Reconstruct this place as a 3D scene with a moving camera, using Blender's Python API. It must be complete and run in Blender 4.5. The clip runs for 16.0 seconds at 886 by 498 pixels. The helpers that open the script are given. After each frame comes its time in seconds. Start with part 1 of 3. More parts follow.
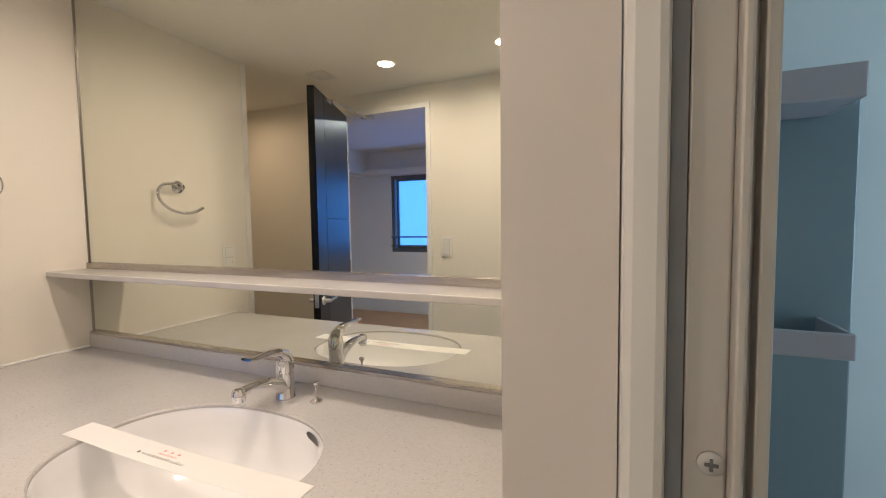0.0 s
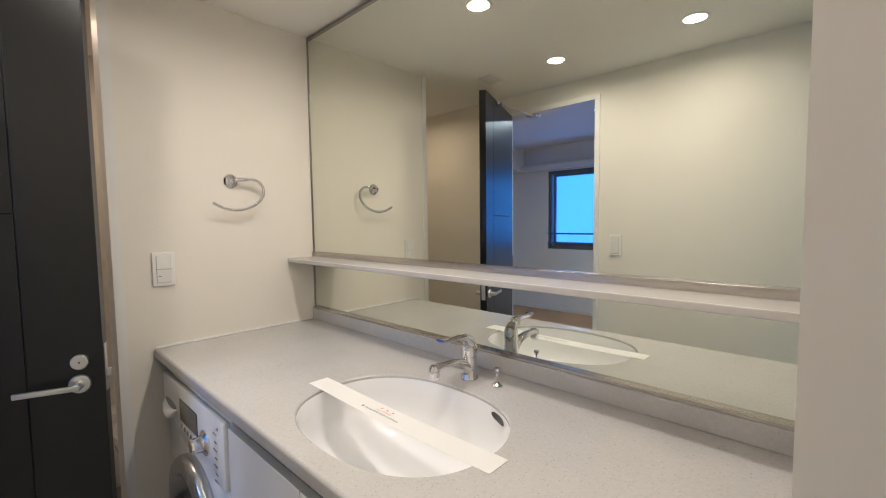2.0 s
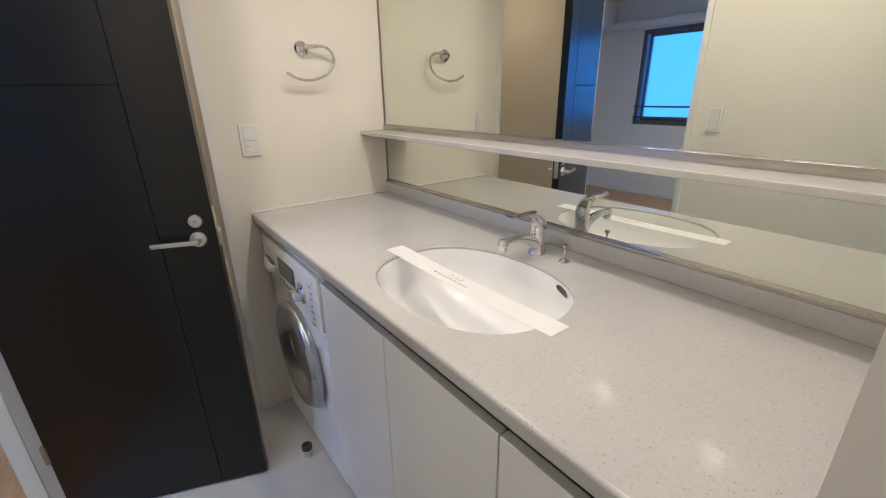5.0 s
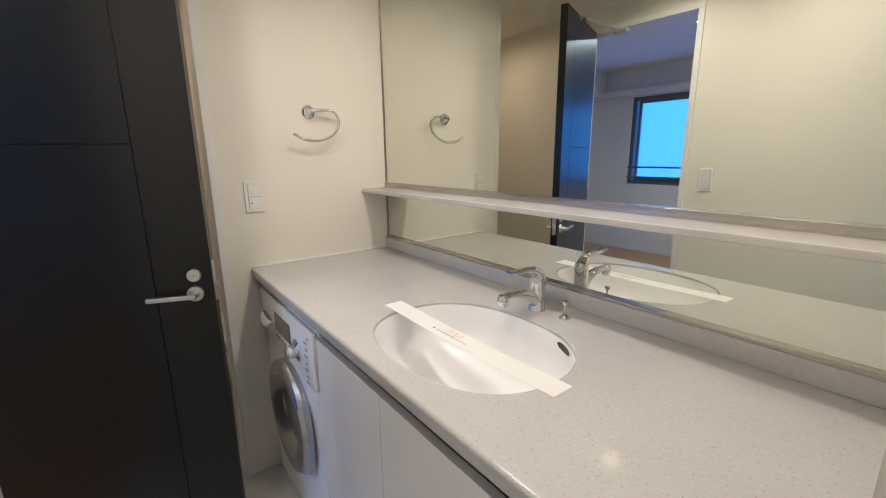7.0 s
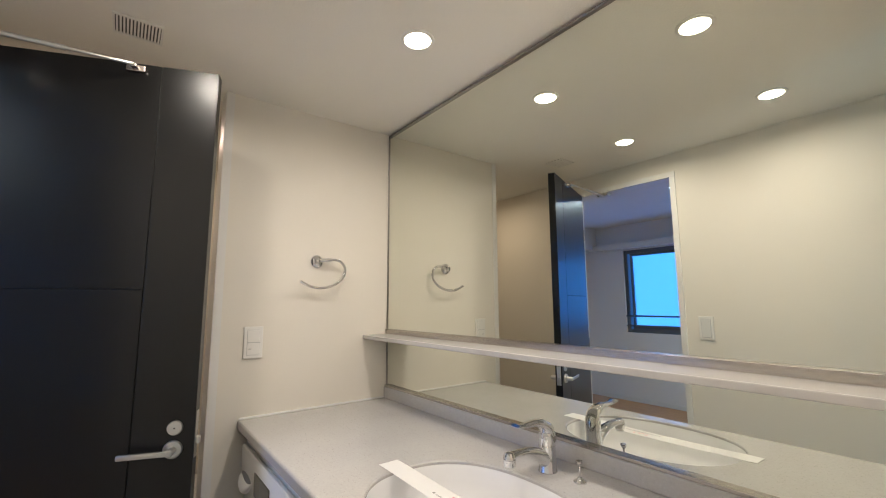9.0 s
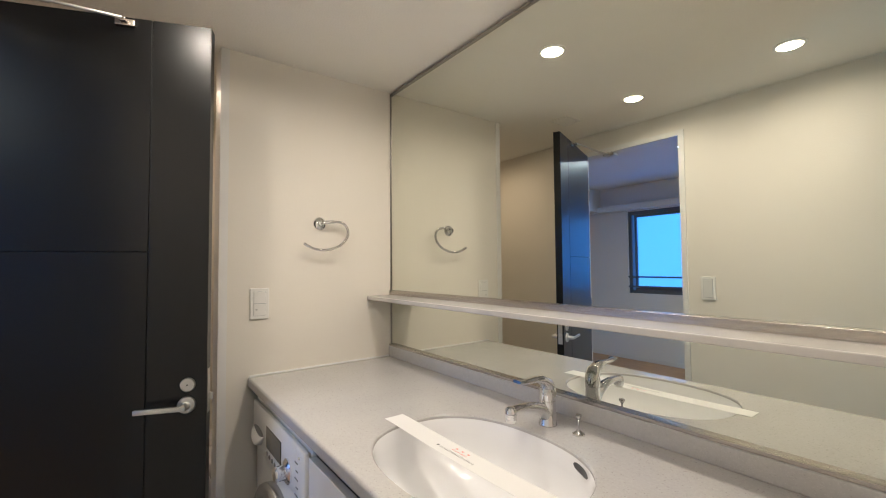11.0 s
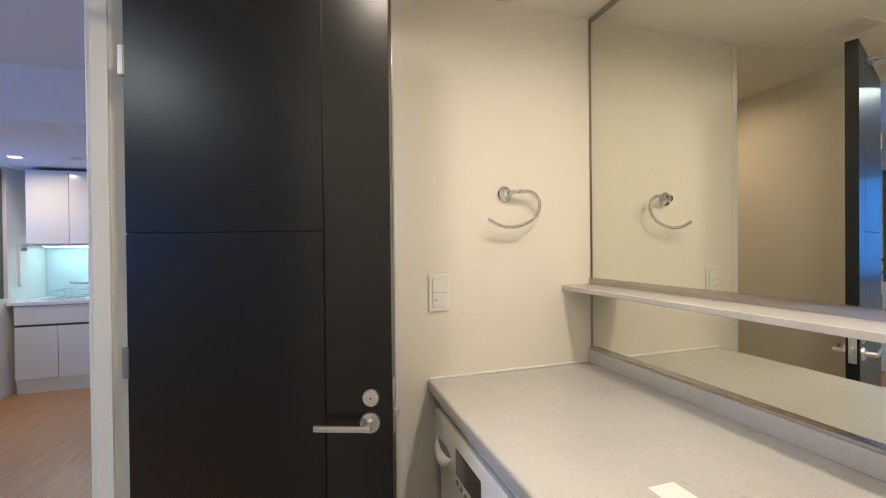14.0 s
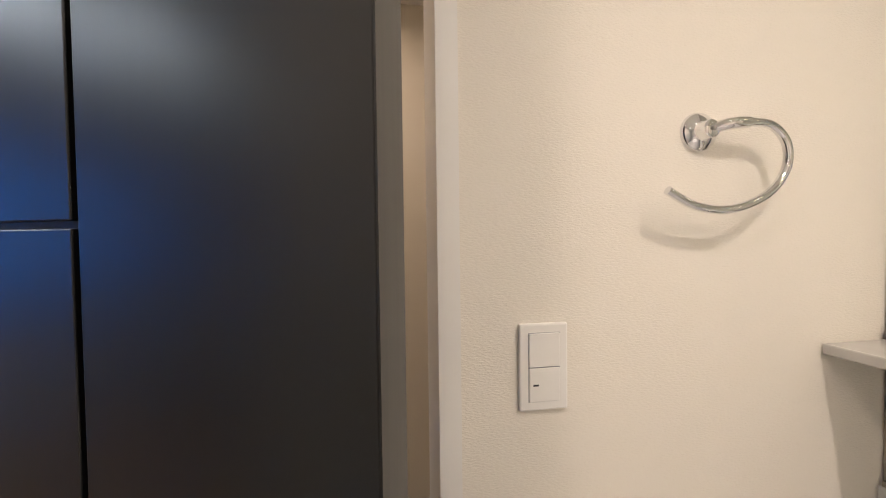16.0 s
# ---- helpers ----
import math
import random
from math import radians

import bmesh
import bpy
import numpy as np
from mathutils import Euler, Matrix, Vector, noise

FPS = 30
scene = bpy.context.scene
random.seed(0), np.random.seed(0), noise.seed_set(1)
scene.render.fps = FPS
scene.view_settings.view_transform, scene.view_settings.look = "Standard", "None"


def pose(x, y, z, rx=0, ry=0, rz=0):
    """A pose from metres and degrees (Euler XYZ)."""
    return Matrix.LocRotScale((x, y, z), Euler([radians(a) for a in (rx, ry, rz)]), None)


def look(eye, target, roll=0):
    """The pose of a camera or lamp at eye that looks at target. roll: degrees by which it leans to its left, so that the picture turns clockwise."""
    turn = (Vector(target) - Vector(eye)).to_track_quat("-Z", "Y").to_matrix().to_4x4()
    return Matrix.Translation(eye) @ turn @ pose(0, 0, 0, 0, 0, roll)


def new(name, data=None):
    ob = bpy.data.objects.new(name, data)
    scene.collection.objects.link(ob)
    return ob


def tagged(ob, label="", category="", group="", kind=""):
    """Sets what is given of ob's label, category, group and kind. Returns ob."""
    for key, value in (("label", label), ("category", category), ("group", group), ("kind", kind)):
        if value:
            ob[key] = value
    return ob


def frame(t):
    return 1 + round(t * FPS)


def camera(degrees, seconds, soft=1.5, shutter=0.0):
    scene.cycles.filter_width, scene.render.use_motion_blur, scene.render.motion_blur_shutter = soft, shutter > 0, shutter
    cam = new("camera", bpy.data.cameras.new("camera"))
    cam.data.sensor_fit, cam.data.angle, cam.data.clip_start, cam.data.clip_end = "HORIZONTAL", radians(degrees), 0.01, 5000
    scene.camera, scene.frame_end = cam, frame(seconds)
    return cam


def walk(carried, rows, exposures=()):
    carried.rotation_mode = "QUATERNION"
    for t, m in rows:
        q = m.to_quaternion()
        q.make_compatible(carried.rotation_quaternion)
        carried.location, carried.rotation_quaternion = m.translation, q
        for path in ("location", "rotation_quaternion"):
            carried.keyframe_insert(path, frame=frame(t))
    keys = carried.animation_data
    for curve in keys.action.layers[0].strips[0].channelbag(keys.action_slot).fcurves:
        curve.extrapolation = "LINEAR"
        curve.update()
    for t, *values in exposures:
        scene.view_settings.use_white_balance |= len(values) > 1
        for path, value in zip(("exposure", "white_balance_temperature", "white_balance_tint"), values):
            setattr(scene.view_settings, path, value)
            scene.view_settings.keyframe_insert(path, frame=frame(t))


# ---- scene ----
cam = camera(93.4, 16.0, soft=1.1)
PATH = [
    (0, (1.789, -0.896, 1.349), (1.012, 0.943, 1.229), -0.8),
    (0.5, (1.774, -0.913, 1.349), (0.811, 0.836, 1.231), -0.8),
    (1, (1.763, -0.938, 1.354), (0.641, 0.712, 1.231), -0.7),
    (1.5, (1.753, -0.962, 1.353), (0.497, 0.589, 1.229), -0.7),
    (2, (1.751, -0.983, 1.356), (0.382, 0.469, 1.226), -0.7),
    (2.5, (1.753, -0.991, 1.356), (0.297, 0.373, 1.221), -0.7),
    (3, (1.751, -0.998, 1.353), (0.234, 0.294, 1.185), -0.7),
    (3.5, (1.753, -1.003, 1.352), (0.2, 0.232, 1.105), -0.7),
    (4, (1.752, -1.001, 1.353), (0.204, 0.194, 0.936), -0.7),
    (4.5, (1.749, -0.997, 1.351), (0.232, 0.154, 0.735), -0.9),
    (4.7, (1.75, -0.997, 1.352), (0.256, 0.135, 0.657), -0.9),
    (7, (1.75, -0.994, 1.35), (0.197, 0.188, 0.911), -0.6),
    (7.5, (1.752, -0.998, 1.352), (0.168, 0.213, 1.196), -0.4),
    (8, (1.753, -1.001, 1.353), (0.167, 0.212, 1.473), -0.2),
    (8.2, (1.755, -1.002, 1.352), (0.178, 0.203, 1.574), -0.2),
    (10.3, (1.756, -1.003, 1.335), (0.182, 0.201, 1.606), -0.3),
    (10.5, (1.757, -1.0, 1.347), (0.175, 0.207, 1.546), -0.2),
    (11, (1.752, -0.999, 1.341), (0.155, 0.201, 1.421), -0.5),
    (11.5, (1.737, -1.003, 1.342), (0.109, 0.158, 1.354), -0.6),
    (12, (1.696, -1.011, 1.344), (0.017, 0.077, 1.332), -0.6),
    (12.5, (1.617, -1.02, 1.345), (-0.124, -0.036, 1.329), -0.6),
    (13, (1.527, -1.027, 1.351), (-0.279, -0.168, 1.334), -0.6),
    (13.2, (1.495, -1.034, 1.354), (-0.336, -0.23, 1.338), -0.5),
    (13.5, (1.452, -1.036, 1.358), (-0.412, -0.311, 1.346), -0.7),
    (13.8, (1.384, -1.013, 1.351), (-0.508, -0.361, 1.338), -0.7),
    (14, (1.302, -0.992, 1.351), (-0.601, -0.376, 1.336), -0.6),
    (14.2, (1.234, -0.958, 1.353), (-0.688, -0.397, 1.347), -0.6),
    (14.5, (1.109, -0.931, 1.346), (-0.821, -0.405, 1.357), -0.7),
    (15, (0.923, -0.88, 1.353), (-1.041, -0.499, 1.343), -0.8),
    (15.2, (0.825, -0.877, 1.352), (-1.134, -0.478, 1.358), -1.0),
    (15.6, (0.673, -0.855, 1.356), (-1.297, -0.513, 1.364), -1.0),
    (16, (0.543, -0.818, 1.379), (-1.428, -0.48, 1.32), -0.7),
]
walk(cam, [(t, look(eye, target, roll)) for t, eye, target, roll in PATH],
     exposures=[(0.0, 0.0, 7050, 14), (1.0, 0.0, 6450, 10), (3.0, 0.0, 6280, 8), (10.5, 0.0, 6480, 8), (12.5, 0.0, 6560, 8), (13.5, 0.09, 6700, 8), (14.5, 0.27, 7250, 5), (15.2, 0.24, 6900, 8), (16.0, 0.18, 6700, 13)])

# ---- world and lights ----
world = bpy.data.worlds.new("dusk")
scene.world = world
world.use_nodes = True
wn = world.node_tree
sky = wn.nodes.new("ShaderNodeTexSky")
sky.sky_type, sky.sun_disc, sky.sun_elevation, sky.sun_rotation = "NISHITA", False, radians(12), radians(150)
wn.nodes["Background"].inputs[1].default_value = 0.08
wn.links.new(sky.outputs[0], wn.nodes["Background"].inputs[0])

CEIL = 2.182        # washroom ceiling
WALL_S = -1.40     # wall with the doorway
RIGHT = 1.735       # end wall of the vanity
LDK_CEIL = 2.46
LAMP_COLOR = (1.0, 0.885, 0.785)
SKY_BLUE = (0.05, 0.28, 1.0)
# second and third are unseen, added to put a cool sheen on the door
LIVING = [(-0.02, -3.18, 7), (0.64, -3.18, 12), (1.28, -3.18, 12)]
# unseen downlight added to brighten the toilet alcove
ALCOVE_FILL = (-0.50, -0.95)
LAMPS = [(0.724, -0.312, 4.1), (1.291, -0.315, 4.1), (0.667, -1.025, 3.4), (1.297, -1.02, 3.2)]


def lamp(name, kind, m, energy, color, **settings):
    data = bpy.data.lights.new(name, kind)
    data.energy, data.color = energy, color
    ob = new(name, data)
    ob.matrix_basis = m
    return data


def downlight_beam(x, y, z, energy, color):
    d = lamp("downlight_beam", "AREA", pose(x, y, z), energy, color)
    d.shape, d.size, d.spread = "DISK", 0.05, radians(168)


for lx, ly, watts in LAMPS:
    downlight_beam(lx, ly, CEIL - 0.008, watts, LAMP_COLOR)
downlight_beam(*ALCOVE_FILL, CEIL - 0.008, 2.8, (1.0, 0.76, 0.57))
downlight_beam(-3.1, -3.3, 2.122, 6, (1.0, 0.80, 0.60))
for lx, ly, watts in LIVING:
    downlight_beam(lx, ly, LDK_CEIL - 0.008, watts, (0.80, 0.92, 1.0))


def opening_light(m, w, h, energy, color=SKY_BLUE):
    d = lamp("daylight_fill", "AREA", m, energy, color)
    d.shape, d.size, d.size_y = "RECTANGLE", w, h


# ---- materials ----
def material(name, color, rough=0.5, metal=0.0, **extra):
    m = bpy.data.materials.new(name)
    m.use_nodes = True
    b = m.node_tree.nodes["Principled BSDF"]
    b.inputs["Base Color"].default_value = (*color, 1)
    b.inputs["Roughness"].default_value = rough
    b.inputs["Metallic"].default_value = metal
    for k, v in extra.items():
        b.inputs[k.replace("_", " ")].default_value = v
    return m


def tex(m, kind, scale, stretch=(1, 1, 1), **values):
    n = m.node_tree
    co, mp, t = n.nodes.new("ShaderNodeTexCoord"), n.nodes.new("ShaderNodeMapping"), n.nodes.new("ShaderNodeTex" + kind)
    n.links.new(co.outputs["Object"], mp.inputs[0])
    mp.inputs["Scale"].default_value = stretch
    n.links.new(mp.outputs[0], t.inputs[0])
    t.inputs["Scale"].default_value = scale
    for k, v in values.items():
        t.inputs[k].default_value = v
    return t


def ramp(m, socket, stops):
    n = m.node_tree
    r = n.nodes.new("ShaderNodeValToRGB")
    while len(r.color_ramp.elements) < len(stops):
        r.color_ramp.elements.new(0.5)
    for e, (p, c) in zip(r.color_ramp.elements, stops):
        e.position, e.color = p, (*c, 1) if len(c) == 3 else c
    n.links.new(socket, r.inputs[0])
    return r.outputs[0]


def mix(m, fac, a, b, kind="MIX"):
    n = m.node_tree
    x = n.nodes.new("ShaderNodeMix")
    x.data_type, x.blend_type = "RGBA", kind
    for s, v in ((x.inputs[0], fac), (x.inputs[6], a), (x.inputs[7], b)):
        if hasattr(v, "links"):
            n.links.new(v, s)
        else:
            s.default_value = v if isinstance(v, float) else (*v, 1)
    return x.outputs[2]


def to(m, socket, name):
    m.node_tree.links.new(socket, m.node_tree.nodes["Principled BSDF"].inputs[name])


def bump(m, socket, strength, distance=0.002):
    n = m.node_tree
    b = n.nodes.new("ShaderNodeBump")
    b.inputs["Strength"].default_value, b.inputs["Distance"].default_value = strength, distance
    n.links.new(socket, b.inputs["Height"])
    to(m, b.outputs[0], "Normal")


def wallpaper(name, color):
    m = material(name, color, 0.75)
    big = tex(m, "Noise", 1.3, Detail=3.0)
    dirt = ramp(m, big.outputs[0], [(0.3, tuple(c * 0.955 for c in color)), (0.7, color)])
    to(m, dirt, "Base Color")
    fine = tex(m, "Noise", 150.0, (1, 1, 3.4), Detail=2.5)
    bump(m, fine.outputs[0], 0.55, 0.0015)
    return m


WALLPAPER = wallpaper("cream_wallpaper", (0.80, 0.755, 0.678))
CEILPAPER = wallpaper("ceiling_paper", (0.86, 0.83, 0.77))
LDKPAPER = wallpaper("living_wallpaper", (0.80, 0.79, 0.77))
WHITE = material("white_paint", (0.78, 0.765, 0.735), 0.38)
to(WHITE, ramp(WHITE, tex(WHITE, "Noise", 3.0, Detail=4.0).outputs[0], [(0.3, (0.75, 0.735, 0.705)), (0.7, (0.79, 0.775, 0.745))]), "Base Color")
PANEL = material("pillar_laminate", (0.74, 0.70, 0.66), 0.42)
to(PANEL, ramp(PANEL, tex(PANEL, "Noise", 2.0, (1, 1, .3), Detail=5.0).outputs[0], [(0.3, (0.72, 0.66, 0.61)), (0.7, (0.77, 0.71, 0.66))]), "Base Color")
GLOSS_WHITE = material("white_gloss_laminate", (0.76, 0.755, 0.75), 0.22)
bump(GLOSS_WHITE, tex(GLOSS_WHITE, "Noise", 8.0).outputs[0], 0.03)
APPLIANCE = material("white_enamel", (0.79, 0.79, 0.785), 0.28)
to(APPLIANCE, ramp(APPLIANCE, tex(APPLIANCE, "Noise", 4.0).outputs[0], [(0.3, (0.77, 0.77, 0.765)), (0.7, (0.8, 0.8, 0.795))]), "Base Color")
IVORY = material("ivory_switch_plastic", (0.79, 0.775, 0.745), 0.4)
ROCKER = material("grey_white_rocker_plastic", (0.70, 0.69, 0.665), 0.35)
CERAMIC = material("white_ceramic", (0.83, 0.83, 0.835), 0.13)
CHROME = material("chrome", (0.78, 0.78, 0.79), 0.04, 1.0)
STEEL = material("brushed_steel", (0.50, 0.46, 0.43), 0.26, 1.0)
to(STEEL, ramp(STEEL, tex(STEEL, "Noise", 60.0, (0.05, 1, 1), Detail=3.0).outputs[0], [(0.3, (0.42, 0.39, 0.36)), (0.7, (0.52, 0.485, 0.455))]), "Base Color")
TRIMDARK = material("dark_bronze_trim", (0.36, 0.34, 0.31), 0.35, 1.0)
SATIN = material("satin_nickel", (0.66, 0.65, 0.63), 0.3, 1.0)
SILVER = material("silver_plastic", (0.44, 0.45, 0.47), 0.24, 0.9)
BLACK = material("black_plastic", (0.02, 0.02, 0.022), 0.3)
RUBBER = material("dark_rubber", (0.03, 0.03, 0.03), 0.6)
DARKGLASS = material("dark_glass", (0.015, 0.017, 0.02), 0.06, Coat_Weight=0.6)
SEAL = material("white_silicone", (0.86, 0.85, 0.83), 0.4)
# rubber grey, also used as painted shade in the drawer recess and switch gaps
SEAL_AND_SHADE = material("grey_seal_and_recess_shade", (0.24, 0.25, 0.27), 0.5)
BRIGHT = material("bright_plated_plastic", (0.82, 0.82, 0.83), 0.16, 1.0)
SHADOWGAP = material("dark_profile_and_gap_shade", (0.035, 0.04, 0.05), 0.45)
MIRROR = material("mirror_silver", (0.78, 0.795, 0.725), 0.0, 1.0)
PAPER = material("paper_tape", (0.73, 0.725, 0.71), 0.7)
INK_BLACK = material("black_ink", (0.16, 0.16, 0.16), 0.7)
INK_RED = material("red_ink", (0.75, 0.28, 0.24), 0.7)
GREYVINYL = material("grey_vinyl_floor", (0.46, 0.46, 0.47), 0.42)
to(GREYVINYL, ramp(GREYVINYL, tex(GREYVINYL, "Noise", 5.0, Detail=8.0).outputs[0], [(0.25, (0.40, 0.40, 0.41)), (0.75, (0.50, 0.50, 0.51))]), "Base Color")
bump(GREYVINYL, tex(GREYVINYL, "Noise", 180.0).outputs[0], 0.12)

# speckled counter
COUNTER = material("speckled_solid_surface", (0.50, 0.485, 0.475), 0.15)
soft = ramp(COUNTER, tex(COUNTER, "Noise", 5.0, Detail=4.0).outputs[0], [(0.3, (0.94,) * 3), (0.7, (1.0,) * 3)])
mott = ramp(COUNTER, tex(COUNTER, "Noise", 120.0, Detail=4.0, Roughness=0.7).outputs[0], [(0.30, (0.47, 0.46, 0.45)), (0.48, (0.495, 0.485, 0.475)), (0.70, (0.52, 0.51, 0.50))])
base = mix(COUNTER, 1.0, mott, soft, "MULTIPLY")
v1 = tex(COUNTER, "Voronoi", 230.0, (1, 1.25, 1), Randomness=1.0)
dark = ramp(COUNTER, v1.outputs["Color"], [(0.0, (0, 0, 0)), (0.74, (0, 0, 0)), (0.86, (1, 1, 1))])
near = ramp(COUNTER, v1.outputs["Distance"], [(0.20, (0.62,) * 3), (0.46, (0, 0, 0))])
c1 = mix(COUNTER, mix(COUNTER, 1.0, dark, near, "MULTIPLY"), base, (0.24, 0.225, 0.21))
v2 = tex(COUNTER, "Voronoi", 340.0)
pale = ramp(COUNTER, v2.outputs["Color"], [(0.0, (0, 0, 0)), (0.66, (0, 0, 0)), (0.80, (1, 1, 1))])
near2 = ramp(COUNTER, v2.outputs["Distance"], [(0.20, (0.6,) * 3), (0.40, (0, 0, 0))])
to(COUNTER, mix(COUNTER, mix(COUNTER, 1.0, pale, near2, "MULTIPLY"), c1, (0.57, 0.56, 0.55)), "Base Color")

SHELFMAT = material("pale_grey_acrylic", (0.50, 0.485, 0.465), 0.2)
to(SHELFMAT, ramp(SHELFMAT, tex(SHELFMAT, "Noise", 14.0, Detail=5.0).outputs[0], [(0.3, (0.48, 0.465, 0.445)), (0.7, (0.52, 0.505, 0.485))]), "Base Color")

# dark stained door
DOORWOOD = material("dark_stained_oak", (0.014, 0.011, 0.010), 0.30, Specular_IOR_Level=0.5)
grain = tex(DOORWOOD, "Noise", 30.0, (6, 6, 0.25), Detail=4.0)
to(DOORWOOD, ramp(DOORWOOD, grain.outputs[0], [(0.3, (0.0010, 0.0010, 0.0011)), (0.7, (0.0020, 0.0019, 0.0019))]), "Base Color")
to(DOORWOOD, ramp(DOORWOOD, grain.outputs[0], [(0.3, (0.33,) * 3), (0.7, (0.30,) * 3)]), "Roughness")
bump(DOORWOOD, tex(DOORWOOD, "Noise", 90.0, (6, 6, 0.12), Detail=3.0).outputs[0], 0.012, 0.0004)
GROOVE = material("groove_black", (0.004, 0.004, 0.004), 0.6)

WOODFLOOR = material("orange_oak_floor", (0.42, 0.22, 0.10), 0.32)
wg = tex(WOODFLOOR, "Noise", 9.0, (0.35, 5, 1), Detail=7.0)
oi = WOODFLOOR.node_tree.nodes.new("ShaderNodeObjectInfo")
wc = ramp(WOODFLOOR, wg.outputs[0], [(0.3, (0.44, 0.225, 0.095)), (0.7, (0.60, 0.33, 0.155))])
wr = ramp(WOODFLOOR, oi.outputs["Random"], [(0.0, (0.82, 0.82, 0.82)), (1.0, (1.0, 1.0, 1.0))])
to(WOODFLOOR, mix(WOODFLOOR, 1.0, wc, wr, "MULTIPLY"), "Base Color")
KITCHEN = material("pale_gloss_cabinet", (0.68, 0.69, 0.685), 0.16)
KTILE = material("pale_blue_backsplash", (0.62, 0.72, 0.76), 0.12)
WINFRAME = material("dark_bronze_aluminium", (0.14, 0.15, 0.16), 0.4, 0.3)
FROST = material("frosted_glass", (0.9, 0.95, 1.0), 0.55, Transmission_Weight=1.0)
BATHWALL = material("bath_panel", (0.52, 0.60, 0.64), 0.3)
to(BATHWALL, ramp(BATHWALL, tex(BATHWALL, "Noise", 2.0, Detail=3.0).outputs[0], [(0.3, (0.49, 0.57, 0.61)), (0.7, (0.54, 0.62, 0.66))]), "Base Color")
BATHPANEL = material("bath_accent_panel", (0.20, 0.27, 0.31), 0.28)
to(BATHPANEL, ramp(BATHPANEL, tex(BATHPANEL, "Noise", 3.0, Detail=4.0).outputs[0], [(0.3, (0.115, 0.175, 0.21)), (0.7, (0.15, 0.21, 0.245))]), "Base Color")
BATHSHELF = material("grey_shelf_plastic", (0.30, 0.30, 0.34), 0.35)


def glow(name, color, strength):
    m = bpy.data.materials.new(name)
    m.use_nodes = True
    b = m.node_tree.nodes["Principled BSDF"]
    b.inputs["Base Color"].default_value = (0, 0, 0, 1)
    b.inputs["Emission Color"].default_value = (*color, 1)
    b.inputs["Emission Strength"].default_value = strength
    return m


LAMPGLOW = glow("lamp_glow", (1.0, 0.86, 0.66), 14)
COOLGLOW = glow("cool_lamp_glow", (0.5, 0.75, 1.0), 16)
UNDERGLOW = glow("cool_tube", (0.50, 0.85, 1.0), 30)
OUTSIDE = glow("dusk_outside", (0.06, 0.29, 1.0), 1.0)


# ---- mesh helpers ----
def box(bm, x0, x1, y0, y1, z0, z1, bevel=0.0, segments=2):
    r = bmesh.ops.create_cube(bm, size=1, matrix=Matrix.Translation(((x0 + x1) / 2, (y0 + y1) / 2, (z0 + z1) / 2)) @ Matrix.Diagonal((abs(x1 - x0), abs(y1 - y0), abs(z1 - z0), 1)))
    if bevel:
        es = {e for v in r["verts"] for e in v.link_edges}
        bmesh.ops.bevel(bm, geom=list(es), offset=bevel, segments=segments, affect="EDGES", profile=0.5)
    return bm


def boxes(*args, bevel=0.0):
    bm = bmesh.new()
    for a in args:
        box(bm, *a, bevel=bevel)
    return bm


def lathe(profile, steps=32, axis="z", at=(0, 0, 0)):
    """A body of revolution from (radius, height) pairs."""
    bm = bmesh.new()
    rings = []
    for r, h in profile:
        ring = []
        for i in range(steps):
            a = 2 * math.pi * i / steps
            p = (r * math.cos(a), r * math.sin(a), h)
            p = {"z": p, "y": (p[0], p[2], -p[1]), "x": (p[2], p[1], -p[0])}[axis]
            ring.append(bm.verts.new(Vector(p) + Vector(at)))
        rings.append(ring)
    for a, b in zip(rings, rings[1:]):
        for i in range(steps):
            bm.faces.new((a[i], a[(i + 1) % steps], b[(i + 1) % steps], b[i]))
    bm.faces.new(rings[0][::-1])
    bm.faces.new(rings[-1])
    bmesh.ops.recalc_face_normals(bm, faces=bm.faces)
    return bm


def tube(points, radii, steps=14):
    """A round tube through points, with a radius at each (a number or a pair: across, up)."""
    bm = bmesh.new()
    pts = [Vector(p) for p in points]
    rings, side = [], None
    for i, p in enumerate(pts):
        d = (pts[min(i + 1, len(pts) - 1)] - pts[max(i - 1, 0)]).normalized()
        if side is None:
            side = d.cross(Vector((0, 0, 1)))
            side = side if side.length > 0.05 else Vector((1, 0, 0))
        side = (side - d * side.dot(d)).normalized()
        top = side.cross(d).normalized()
        r = radii[i] if isinstance(radii, (list, tuple)) else radii
        ra, rb = r if isinstance(r, (list, tuple)) else (r, r)
        rings.append([bm.verts.new(p + side * ra * math.cos(a) + top * rb * math.sin(a)) for a in (2 * math.pi * k / steps for k in range(steps))])
    for a, b in zip(rings, rings[1:]):
        for i in range(steps):
            bm.faces.new((a[i], a[(i + 1) % steps], b[(i + 1) % steps], b[i]))
    bm.faces.new(rings[0][::-1])
    bm.faces.new(rings[-1])
    bmesh.ops.recalc_face_normals(bm, faces=bm.faces)
    return bm


def finish(name, bm, mat, smooth=False):
    me = bpy.data.meshes.new(name)
    bm.to_mesh(me)
    bm.free()
    me.materials.append(mat)
    if smooth:
        me.shade_smooth()
        me.set_sharp_from_angle(angle=radians(38))
    return new(name, me)


def part(name, bm, mat, parent, label="", smooth=False):
    ob = finish(name, bm, mat, smooth)
    ob.parent = parent
    return tagged(ob, label)


def thing(name, label, category, m=None, group=""):
    ob = new(name)
    ob.empty_display_size = 0.1
    if m is not None:
        ob.matrix_basis = m
    return tagged(ob, label, category, group)


def structure(name, bm, mat, label, category):
    return tagged(finish(name, bm, mat), label, category, kind="structure")


